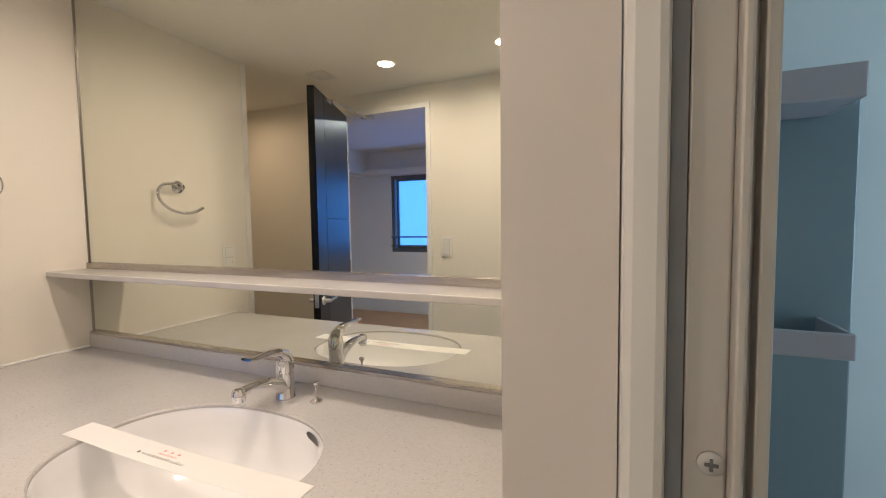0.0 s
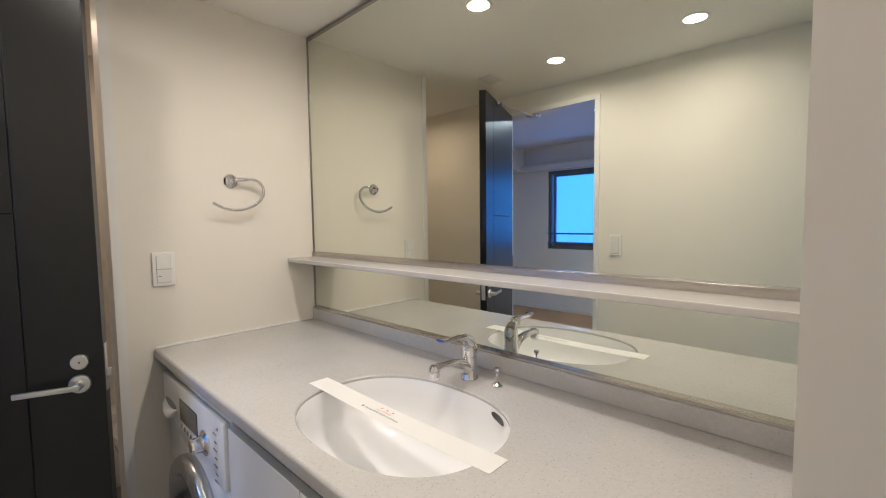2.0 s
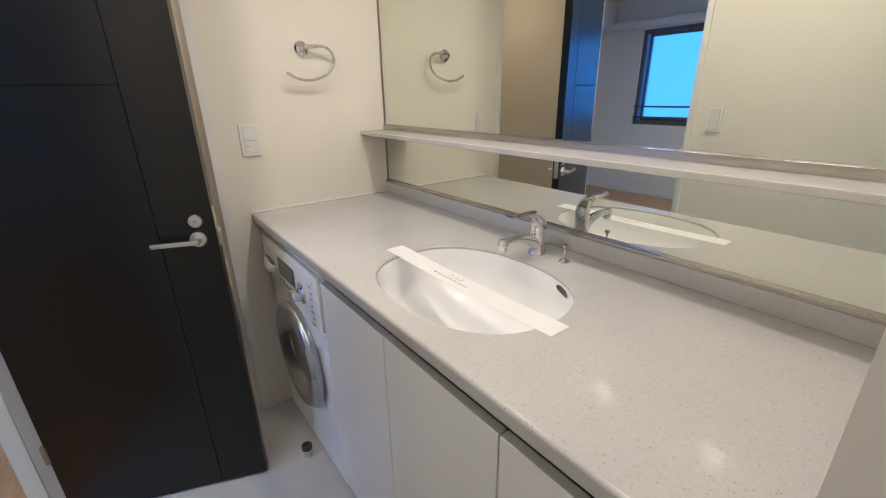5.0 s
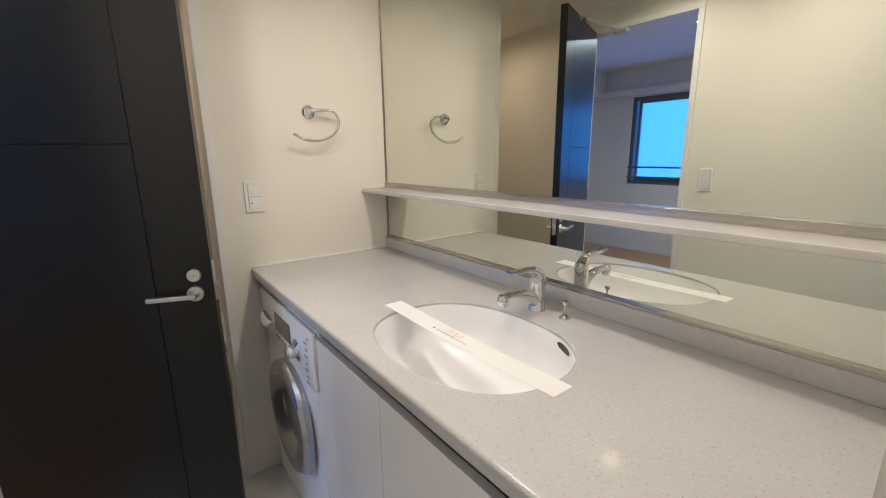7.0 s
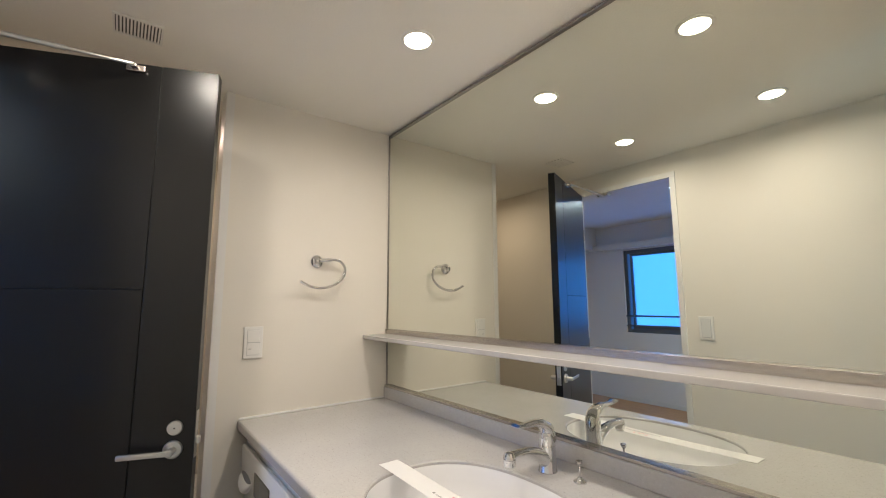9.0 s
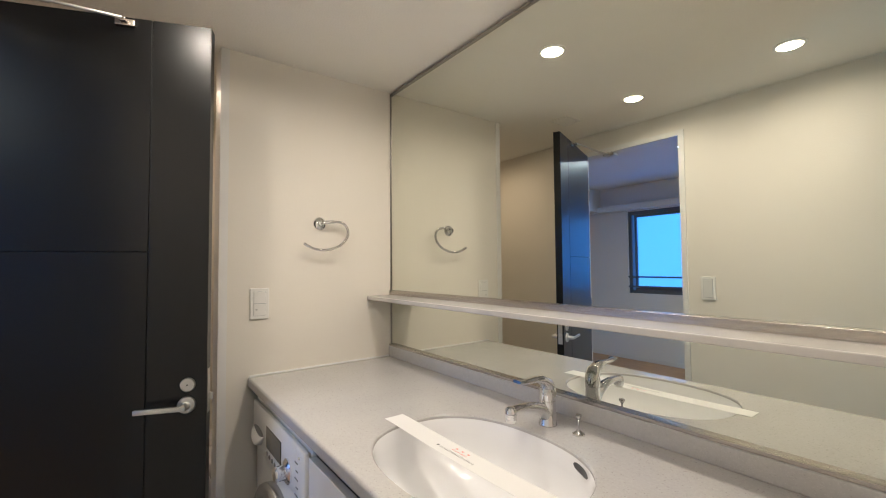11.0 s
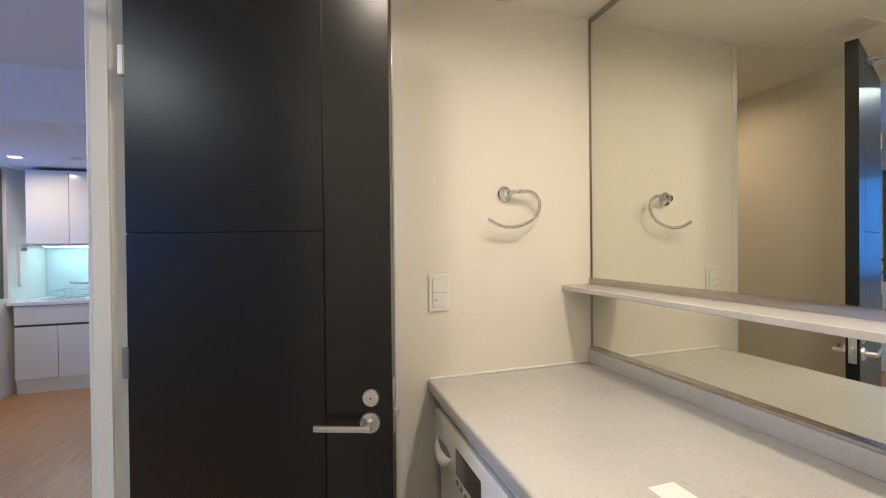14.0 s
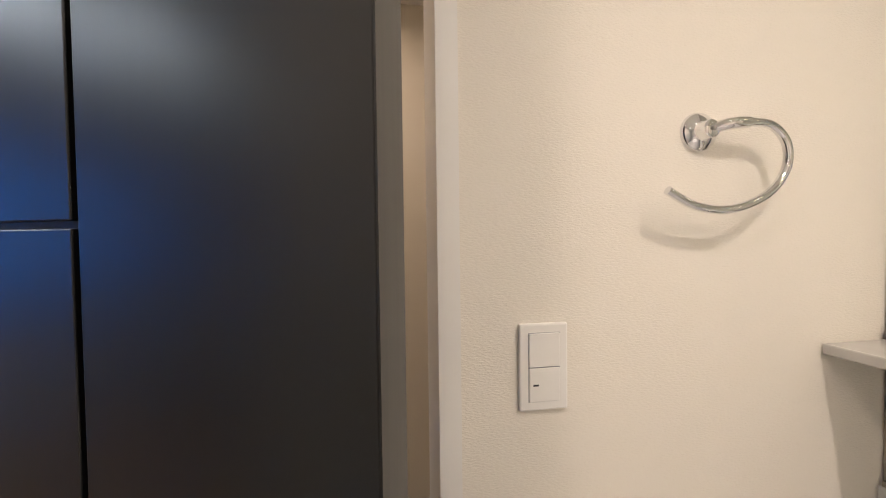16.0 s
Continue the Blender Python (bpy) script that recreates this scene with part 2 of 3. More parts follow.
# ---- washroom shell ----
X_W = -0.92                                    # far wall of the toilet alcove
DOOR_L, DOOR_R, HEAD = 0.088, 0.715, 2.046     # doorway
BATH_R = 2.573                   # bathroom doorway
structure("wall_north", boxes((X_W - 0.12, 3.2, 0.013, 0.13, 0, 2.5)), WALLPAPER, "cream textured wallpaper wall behind the vanity", "wall")
structure("wall_partition", boxes((-0.10, 0.0, -0.728, 0.012, 0, CEIL)), WALLPAPER, "cream textured wallpaper partition beside the vanity", "wall")
structure("wall_west", boxes((X_W - 0.12, X_W, WALL_S, 0.012, 0, CEIL)), WALLPAPER, "cream wallpaper wall behind the toilet", "wall")
structure("wall_south", boxes((X_W - 0.12, DOOR_L - 0.03, WALL_S - 0.09, WALL_S, 0, CEIL), (DOOR_R + 0.03, 3.2, WALL_S - 0.09, WALL_S, 0, CEIL), (DOOR_L - 0.03, DOOR_R + 0.03, WALL_S - 0.09, WALL_S, HEAD + 0.03, CEIL)), WALLPAPER, "cream textured wallpaper wall with the doorway", "wall")
structure("wall_end", boxes((RIGHT + 0.004, 1.789, -0.709, 0.012, 0, CEIL)), PANEL, "pale laminate end panel of the vanity recess", "wall")
structure("floor_washroom", boxes((X_W - 0.12, 3.2, WALL_S - 0.05, 0.012, -0.1, 0)), GREYVINYL, "pale grey vinyl floor", "floor")
structure("ceiling", boxes((X_W - 0.12, 3.2, WALL_S - 0.09, 0.012, CEIL, CEIL + 0.1)), CEILPAPER, "cream papered ceiling with downlights", "ceiling")
structure("wall_east", boxes((2.62, 2.74, WALL_S, -0.701, 0, CEIL)), WALLPAPER, "cream wallpaper wall", "wall")

# corner trim on the partition's end
structure("corner_trim", boxes((-0.103, 0.004, -0.733, -0.7285, 0, CEIL), (0.0005, 0.004, -0.7285, -0.703, 0, CEIL)), WHITE, "white painted corner trim", "trim")

# doorway casing
bm = bmesh.new()
for x0, x1 in ((DOOR_L - 0.03, DOOR_L), (DOOR_R, DOOR_R + 0.03)):
    box(bm, x0, x1, WALL_S - 0.094, WALL_S + 0.008, 0, HEAD, 0.002)
box(bm, DOOR_L - 0.03, DOOR_R + 0.03, WALL_S - 0.094, WALL_S + 0.008, HEAD, HEAD + 0.03, 0.002)
box(bm, DOOR_R - 0.012, DOOR_R, WALL_S - 0.08, WALL_S - 0.045, 0, HEAD, 0.001)
box(bm, DOOR_L, DOOR_L + 0.012, WALL_S - 0.08, WALL_S - 0.045, 0, HEAD, 0.001)
structure("door_frame", bm, WHITE, "white painted door casing", "door frame")

# bathroom front: casing strip, dark slot and aluminium jamb
structure("bath_casing", boxes((1.7895, 1.8072, -0.712, -0.52, 0, CEIL), bevel=0.0045), WHITE, "white painted casing beside the bathroom door", "trim")
bath_frame = tagged(finish("bath_door_frame", boxes((1.8142, 1.8300, -0.702, -0.50, 0, 2.1), (1.8300, 1.8342, -0.709, -0.50, 0, 2.1), (1.8342, 1.8385, -0.697, -0.50, 0, 2.1), (1.8380, 1.8435, -0.704, -0.50, 0, 2.1), (BATH_R, BATH_R + 0.04, -0.704, -0.50, 0, 2.1), (1.8142, BATH_R + 0.04, -0.704, -0.50, 2.1, 2.14), bevel=0.0012), material("grey_painted_aluminium", (0.55, 0.53, 0.50), 0.35, 0.35)), "grey aluminium bathroom door frame with a screw", "door frame", kind="structure")
part("seal_strip", boxes((1.8078, 1.8138, -0.703, -0.50, 0, 2.1)), SEAL_AND_SHADE, bath_frame, "grey rubber seal strip")
scr = lathe([(0.0050, 0), (0.0050, 0.0010), (0.0040, 0.0016), (0.0, 0.0017)], 24)
screw = part("screw", scr, SATIN, bath_frame, "cross-head steel screw", True)
screw.matrix_basis = pose(1.8243, -0.7021, 1.250, 90, 0, 0)
# dark bars on the head paint the shade of its recessed cross
part("screw_slot_shade", boxes((1.8218, 1.8268, -0.7044, -0.7036, 1.2494, 1.2506), (1.8237, 1.8249, -0.7045, -0.7037, 1.2475, 1.2525)), INK_BLACK, bath_frame)
structure("wall_bath_front", boxes((BATH_R + 0.04, 3.2, -0.70, -0.50, 0, CEIL), (1.8075, BATH_R + 0.04, -0.70, -0.50, 2.14, CEIL)), WALLPAPER, "wall beside the bathroom door", "wall")
structure("wall_bath_back", boxes((1.7895, 3.1, 0.0, 0.0125, 0, CEIL - 0.05)), BATHWALL, "pale blue-grey bathroom wall panel", "wall")
# unseen side wall; its opening is invented to bring light into the bathroom
structure("wall_bath_side", boxes((3.1, 3.2, -0.5, 0.0125, 0, 0.9), (3.1, 3.2, -0.5, 0.0125, 1.9, CEIL), (3.1, 3.2, -0.5, -0.42, 0.9, 1.9), (3.1, 3.2, -0.06, 0.0125, 0.9, 1.9)), BATHWALL, "unseen bathroom side wall with an opening added for light", "wall")

# ---- living room and kitchen beyond the doorway ----
Y_WIN, Y_KIT, X_RET = -4.7, -3.66, -2.45      # window wall, kitchen side wall, return between them
X_K, X_BEAM, K_CEIL = -4.25, -1.85, 2.13
floor_l = structure("floor_living", boxes((X_K - 0.1, 3.2, Y_WIN, WALL_S - 0.051, -0.1, -0.004)), WOODFLOOR, "orange-brown oak floorboards", "floor")
structure("ceiling_living", boxes((X_BEAM, 3.2, Y_WIN, WALL_S - 0.091, LDK_CEIL, LDK_CEIL + 0.1), (X_K - 0.1, X_BEAM, Y_WIN, WALL_S - 0.091, K_CEIL, LDK_CEIL + 0.1)), LDKPAPER, "white living room ceiling with a lower kitchen ceiling", "ceiling")
W1 = (-1.437, 1.92, 0.93, 2.09)
W2 = (-3.655, -2.75, 0.905, 2.105)
structure("wall_window", boxes((X_RET - 0.1, W1[0], Y_WIN - 0.15, Y_WIN, 0, 2.56), (W1[1], 3.2, Y_WIN - 0.15, Y_WIN, 0, 2.56),
    (W1[0], W1[1], Y_WIN - 0.15, Y_WIN, 0, W1[2]), (W1[0], W1[1], Y_WIN - 0.15, Y_WIN, W1[3], 2.56)), LDKPAPER, "white living room wall with a window", "wall")
structure("wall_kitchen_side", boxes((X_K - 0.1, W2[0], Y_KIT - 0.15, Y_KIT, 0, 2.56), (W2[1], X_RET, Y_KIT - 0.15, Y_KIT, 0, 2.56), (W2[0], W2[1], Y_KIT - 0.15, Y_KIT, 0, W2[2]), (W2[0], W2[1], Y_KIT - 0.15, Y_KIT, W2[3], 2.56)), LDKPAPER, "white kitchen side wall with a window", "wall")
structure("wall_return", boxes((X_RET - 0.1, X_RET, Y_WIN, Y_KIT - 0.151, 0, 2.56)), LDKPAPER, "white return wall", "wall")
structure("wall_kitchen", boxes((X_K - 0.1, X_K, Y_KIT, WALL_S - 0.091, 0, 2.56)), LDKPAPER, "white wall behind the kitchen", "wall")
structure("wall_living_east", boxes((3.2, 3.3, Y_WIN - 0.15, 0.13, 0, 2.56)), LDKPAPER, "white living room wall", "wall")
structure("wall_living_north", boxes((X_K - 0.1, X_W - 0.121, WALL_S - 0.09, WALL_S - 0.01, 0, 2.56), (X_W - 0.121, 3.2, WALL_S - 0.09, WALL_S, CEIL + 0.101, 2.56)), LDKPAPER, "white living room wall", "wall")
structure("baseboard", boxes((X_K + 0.62, X_RET, Y_KIT, Y_KIT + 0.012, -0.003, 0.06), (X_RET, 3.2, Y_WIN, Y_WIN + 0.012, -0.003, 0.05), bevel=0.002), WHITE, "white baseboard", "baseboard")
structure("curtain_box", boxes((-2.4, 2.4, Y_WIN + 0.001, Y_WIN + 0.10, W1[3] + 0.02, W1[3] + 0.10), bevel=0.003), WHITE, "white curtain rail box above the window", "trim")


def window(name, x0, x1, z0, z1, splits, wall_y):
    y = wall_y - 0.08
    w = tagged(new(name), "dark bronze aluminium window with frosted panes", "window", kind="structure")
    part("window_frame", boxes((x0, x0 + 0.05, y - 0.03, y + 0.05, z0, z1), (x1 - 0.05, x1, y - 0.03, y + 0.05, z0, z1), (x0 + 0.05, x1 - 0.05, y - 0.03, y + 0.05, z0, z0 + 0.05), (x0 + 0.05, x1 - 0.05, y - 0.03, y + 0.05, z1 - 0.05, z1), bevel=0.003), WINFRAME, w)
    edges = [x0 + 0.05, *splits, x1 - 0.05]
    for s in splits:
        part("mullion", boxes((s - 0.035, s + 0.035, y - 0.02, y + 0.04, z0 + 0.05, z1 - 0.05), bevel=0.003), WINFRAME, w)
    for a, b in zip(edges, edges[1:]):
        a, b = a + (0.035 if a in splits else 0.03), b - (0.035 if b in splits else 0)
        sash = part("sash", boxes((a, a + 0.026, y - 0.015, y + 0.03, z0 + 0.05, z1 - 0.05), (b - 0.026, b, y - 0.015, y + 0.03, z0 + 0.05, z1 - 0.05), (a + 0.026, b - 0.026, y - 0.015, y + 0.03, z0 + 0.05, z0 + 0.085), (a + 0.026, b - 0.026, y - 0.015, y + 0.03, z1 - 0.085, z1 - 0.05)), WINFRAME, w)
        p = part("pane", boxes((a + 0.026, b - 0.026, y - 0.004, y + 0.004, z0 + 0.085, z1 - 0.085)), FROST, sash)
        p.visible_shadow = False
    return w


w1 = window("window_1", *W1, [-0.60, 0.24, 1.08], Y_WIN)
for z in (1.025, 1.16):
    part("guard_rail", tube([(W1[0], Y_WIN - 0.01, z), (W1[1], Y_WIN - 0.01, z)], 0.012), WINFRAME, w1, "dark metal guard rail")
w2 = window("window_2", *W2, [], Y_KIT)
part("window_handle", boxes((W2[0] + 0.085, W2[0] + 0.11, Y_KIT - 0.05, Y_KIT - 0.01, 1.22, 1.26), (W2[0] + 0.088, W2[0] + 0.107, Y_KIT - 0.02, Y_KIT - 0.005, 1.10, 1.23), bevel=0.004), SATIN, w2, "silver window handle")
backdrop = structure("backdrop", boxes((X_K, 3.2, Y_WIN - 1.5, Y_WIN - 1.45, -0.5, 4.0)), OUTSIDE, "blue dusk light outside the windows", "backdrop")
# added glowing sheet behind the invented bathroom opening
structure("bath_fill_glow", boxes((3.6, 3.65, -0.9, 0.4, 0.5, 2.3)), OUTSIDE, "glowing blue sheet added outside the unseen bathroom opening", "backdrop")
opening_light(pose((W1[0] + W1[1]) / 2, Y_WIN - 0.13, (W1[2] + W1[3]) / 2, 90, 0, 0), W1[1] - W1[0] - 0.1, W1[3] - W1[2] - 0.1, 24)
opening_light(pose((W2[0] + W2[1]) / 2, Y_KIT - 0.13, (W2[2] + W2[3]) / 2, 90, 0, 0), W2[1] - W2[0] - 0.1, W2[3] - W2[2] - 0.1, 6)
# added fill lamp in the bathroom's invented opening, tints its walls blue
opening_light(pose(3.15, -0.24, 1.4, 90, 0, 90), 0.34, 0.95, 11, (0.50, 0.78, 1.0))


# ---- the vanity ----
BX, BY, BA, BB = 1.030, -0.373, 0.264, 0.204      # basin centre and half axes
TOP, FRONT = 0.917, -0.628


def oval(a, b, n=2.35, steps=72):
    out = []
    for i in range(steps):
        t = 2 * math.pi * i / steps
        c, s = math.cos(t), math.sin(t)
        out.append((a * math.copysign(abs(c) ** (2 / n), c), b * math.copysign(abs(s) ** (2 / n), s)))
    return out


def worktop():
    bm = bmesh.new()
    steps = 72
    hole = [bm.verts.new((BX + x, BY + y, TOP)) for x, y in oval(BA, BB)]
    lip = [bm.verts.new((BX + x, BY + y, TOP - 0.003)) for x, y in oval(BA - 0.003, BB - 0.003)]
    low = [bm.verts.new((BX + x, BY + y, TOP - 0.009)) for x, y in oval(BA - 0.003, BB - 0.003)]
    x0, x1, y0, y1 = 0.002, RIGHT, FRONT + 0.008, -0.002
    ring = []
    for x, y in oval(1, 1):
        k = max(abs(x) / ((x1 - BX) if x > 0 else (BX - x0)), abs(y) / ((y1 - BY) if y > 0 else (BY - y0)))
        ring.append(bm.verts.new((BX + x / k, BY + y / k, TOP)))
    for cx, cy in ((x0, y0), (x1, y0), (x0, y1), (x1, y1)):
        v = min(ring, key=lambda q: (q.co.x - cx) ** 2 + (q.co.y - cy) ** 2)
        v.co = (cx, cy, TOP)
    for i in range(steps):
        j = (i + 1) % steps
        bm.faces.new((hole[i], ring[i], ring[j], hole[j]))
        bm.faces.new((lip[i], hole[i], hole[j], lip[j]))
        bm.faces.new((low[i], lip[i], lip[j], low[j]))
    # rounded front edge
    prof = [(y0, TOP)] + [(FRONT + 0.008 - 0.008 * math.sin(a), TOP - 0.008 + 0.008 * math.cos(a)) for a in (math.pi / 8, math.pi / 4, 3 * math.pi / 8, math.pi / 2)]
    prof += [(FRONT, TOP - 0.030), (FRONT + 0.004, TOP - 0.035), (FRONT + 0.05, TOP - 0.035), (FRONT + 0.05, TOP - 0.002)]
    for (ya, za), (yb, zb) in zip(prof, prof[1:]):
        bm.faces.new([bm.verts.new(p) for p in ((x0, ya, za), (x1, ya, za), (x1, yb, zb), (x0, yb, zb))])
    bmesh.ops.remove_doubles(bm, verts=bm.verts, dist=0.0002)
    bmesh.ops.recalc_face_normals(bm, faces=bm.faces)
    return bm


top = thing("vanity_worktop", "grey speckled solid-surface vanity worktop with rounded edge", "worktop")
part("counter", worktop(), COUNTER, top)
part("backsplash", boxes((0.002, RIGHT, -0.012, 0.006, TOP, 0.966), bevel=0.003), COUNTER, top, "low speckled backsplash")
part("sealant", boxes((0.0005, 0.007, FRONT + 0.004, -0.012, TOP + 0.0004, TOP + 0.008), bevel=0.002), SEAL, top, "white silicone bead along the wall")

# basin
bm = bmesh.new()
rings = []
for f, z in ((1.02, TOP - 0.0085), (0.99, TOP - 0.009), (0.975, TOP - 0.02), (0.965, TOP - 0.05), (0.95, TOP - 0.085), (0.87, TOP - 0.12), (0.70, TOP - 0.145), (0.45, TOP - 0.168), (0.20, TOP - 0.180), (0.085, TOP - 0.184)):
    ring = []
    for x, y in oval(BA * f, BB * f):
        # a fold that slopes towards the front corner
        dip = 0.016 * math.exp(-((x * 0.75 + y + 0.13) / 0.035) ** 2) if 0.4 < f < 0.97 else 0
        ring.append(bm.verts.new((BX + x, BY + y, z + dip)))
    rings.append(ring)
for a, b in zip(rings, rings[1:]):
    for i in range(72):
        bm.faces.new((a[i], a[(i + 1) % 72], b[(i + 1) % 72], b[i]))
bm.faces.new(rings[-1])
bmesh.ops.recalc_face_normals(bm, faces=bm.faces)
bowl = finish("wash_basin", bm, CERAMIC, True)
tagged(bowl, "white oval undermount ceramic basin set in the worktop", "basin")
# overflow slot's shade: a black patch following the back wall under the rim
bm = bmesh.new()
cols = []
for i in range(13):
    u = i / 6 - 1
    half = 0.0085 * math.sqrt(max(0.02, 1 - abs(u) ** 3))
    col = []
    for k in range(5):
        z = TOP - 0.0225 + half * (k / 2 - 1)
        f = 0.971 + (z - TOP + 0.02) * 0.35 - 0.003
        x = 0.160 + 0.029 * u
        col.append(bm.verts.new((BX + x, BY + BB * f * (1 - (x / (BA * f)) ** 2.35) ** (1 / 2.35), z)))
    cols.append(col)
for a, b in zip(cols, cols[1:]):
    for k in range(4):
        bm.faces.new((a[k], b[k], b[k + 1], a[k + 1]))


part("overflow_shade", bm, BLACK, bowl, "black patch for the shade inside the overflow slot")
part("drain", lathe([(0.03, 0), (0.03, 0.003), (0.022, 0.005), (0.0, 0.006)], 28), CHROME, bowl, "chrome drain plug", True).matrix_basis = pose(BX, BY, TOP - 0.185)

# paper tape over the basin
tape = thing("paper_tape", "white paper sanitary strip stuck across the basin", "paper strip")
bm = bmesh.new()
n, TY = 24, -0.395
cols = []
for i in range(n + 1):
    x = 0.711 + (1.328 - 0.711) * i / n
    u = (x - BX) / 0.26
    z = TOP + 0.0008 - (0.004 * (1 - u * u) if abs(u) < 1 else 0)
    cols.append([bm.verts.new((x, TY + sy * 0.029, z + dz)) for sy, dz in ((-1, 0), (1, 0), (1, 0.0005), (-1, 0.0005))])
for a, b in zip(cols, cols[1:]):
    for k in range(4):
        bm.faces.new((a[k], b[k], b[(k + 1) % 4], a[(k + 1) % 4]))
bm.faces.new(cols[0]), bm.faces.new(cols[-1][::-1])
bmesh.ops.recalc_face_normals(bm, faces=bm.faces)
part("strip", bm, PAPER, tape)
rnd = random.Random(4)


def bars(x0, x1, y0, y1, count, z):
    bm = bmesh.new()
    w = (x1 - x0) / count
    for i in range(count):
        a = x0 + i * w
        h = (y1 - y0) * rnd.uniform(0.7, 1)
        box(bm, a, a + w * 0.62, y0, y0 + h * 0.16, z, z + 0.0003)
        box(bm, a + w * rnd.uniform(0.15, 0.4), a + w * rnd.uniform(0.45, 0.6), y0 + h * 0.3, y0 + h, z, z + 0.0003)
    return bm


ZT = TOP - 0.0024
part("printed_line", bars(0.941, 1.061, -0.405, -0.399, 22, ZT), INK_BLACK, tape, "black printed line of unreadable characters")
part("printed_mark", lathe([(0.0045, 0), (0.003, 0.0006), (0.0, 0.0008)], 12), INK_BLACK, tape, "small black drop mark").matrix_basis = pose(0.931, -0.402, ZT)
part("red_line", bars(0.973, 1.025, -0.393, -0.3885, 14, ZT), INK_RED, tape, "red printed line of unreadable characters")
part("red_marks", boxes(*[(x, x + 0.006, -0.384, -0.3795, ZT, ZT + 0.0003) for x in (0.976, 0.996, 1.016)]), INK_RED, tape, "three red printed marks")

# tap
tap = thing("basin_tap", "chrome single-lever basin mixer tap on the worktop", "tap", pose(1.014, -0.100, TOP))
part("body", lathe([(0.0245, 0), (0.0245, 0.003), (0.0225, 0.006), (0.0215, 0.05), (0.0215, 0.082), (0.020, 0.096), (0.012, 0.104), (0.0, 0.106)], 36), CHROME, tap, smooth=True)
spout = part("spout", tube([(0, -0.004, 0.026), (0, -0.026, 0.044), (0, -0.056, 0.057), (0, -0.090, 0.064), (0, -0.120, 0.065), (0, -0.136, 0.063)], [(0.019, 0.021), (0.0175, 0.0165), (0.016, 0.012), (0.015, 0.0092), (0.0148, 0.0085), (0.0145, 0.0085)], 24), CHROME, tap, smooth=True)
part("spout_head", lathe([(0.0128, 0.042), (0.0145, 0.0435), (0.0152, 0.056), (0.0142, 0.067), (0.0095, 0.0725), (0.0, 0.0742)], 28), CHROME, spout, "rounded spout end", True).matrix_basis = pose(0, -0.139, 0)
part("aerator", lathe([(0.0105, 0), (0.0115, 0.002), (0.0115, 0.012)], 24), SATIN, spout, "grey aerator", True).matrix_basis = pose(0, -0.140, 0.036)
part("lever", tube([(0, 0.004, 0.070), (0, 0.003, 0.092), (0, -0.003, 0.108), (0, -0.022, 0.120), (0, -0.048, 0.1255), (0, -0.076, 0.125), (0, -0.098, 0.126), (0, -0.116, 0.131)], [(0.0205, 0.019), (0.0212, 0.0195), (0.0205, 0.016), (0.018, 0.0115), (0.0145, 0.0075), (0.0125, 0.0055), (0.0135, 0.005), (0.0155, 0.0035)], 24), CHROME, tap, smooth=True)
part("seam_ring", lathe([(0.0212, 0.0635), (0.0219, 0.064), (0.0219, 0.0645), (0.0212, 0.065)], 36), STEEL, tap, "fine joint line")

pull = thing("plug_pull", "small chrome pop-up plug knob beside the tap", "plug knob", pose(1.107, -0.096, TOP))
part("base", lathe([(0.0155, 0), (0.0155, 0.003), (0.009, 0.008), (0.005, 0.012), (0.0, 0.0125)], 28), CHROME, pull, smooth=True)
part("rod", lathe([(0.0026, 0.01), (0.0026, 0.04)], 14), CHROME, pull, smooth=True)
part("knob", lathe([(0.0026, 0.036), (0.006, 0.041), (0.0082, 0.045), (0.0075, 0.049), (0.0, 0.0505)], 24), CHROME, pull, smooth=True)

# mirror and glass shelf
SH = 1.205
mirror = thing("wall_mirror", "large frameless wall mirror with a thin metal edge", "mirror")
part("mirror_glass", boxes((0.008, RIGHT - 0.001, 0.004, 0.008, SH + 0.022, 2.165)), MIRROR, mirror, "upper mirror pane")
part("mirror_glass", boxes((0.008, RIGHT - 0.001, 0.004, 0.008, 0.976, SH - 0.018)), MIRROR, mirror, "lower mirror pane")
part("edge_trim", boxes((0.002, 0.006, 0.0, 0.008, 0.967, 2.173), bevel=0.0008), TRIMDARK, mirror, "thin metal side trim")
part("edge_trim", boxes((0.008, RIGHT - 0.001, -0.003, 0.008, 2.165, 2.174), bevel=0.001), TRIMDARK, mirror, "thin metal top trim")
part("edge_trim", boxes((0.008, RIGHT - 0.001, -0.011, 0.008, 0.9665, 0.976), bevel=0.001), STEEL, mirror, "thin metal bottom trim")
shelf = thing("mirror_shelf", "long smooth pale grey shelf across the mirror", "shelf")
part("board", boxes((0.002, RIGHT - 0.001, -0.124, 0.003, SH - 0.017, SH), bevel=0.0025), SHELFMAT, shelf)
part("rail", boxes((0.008, RIGHT - 0.001, -0.010, 0.003, SH + 0.0002, SH + 0.022), bevel=0.0015), STEEL, shelf, "steel rail holding the mirror above the shelf")

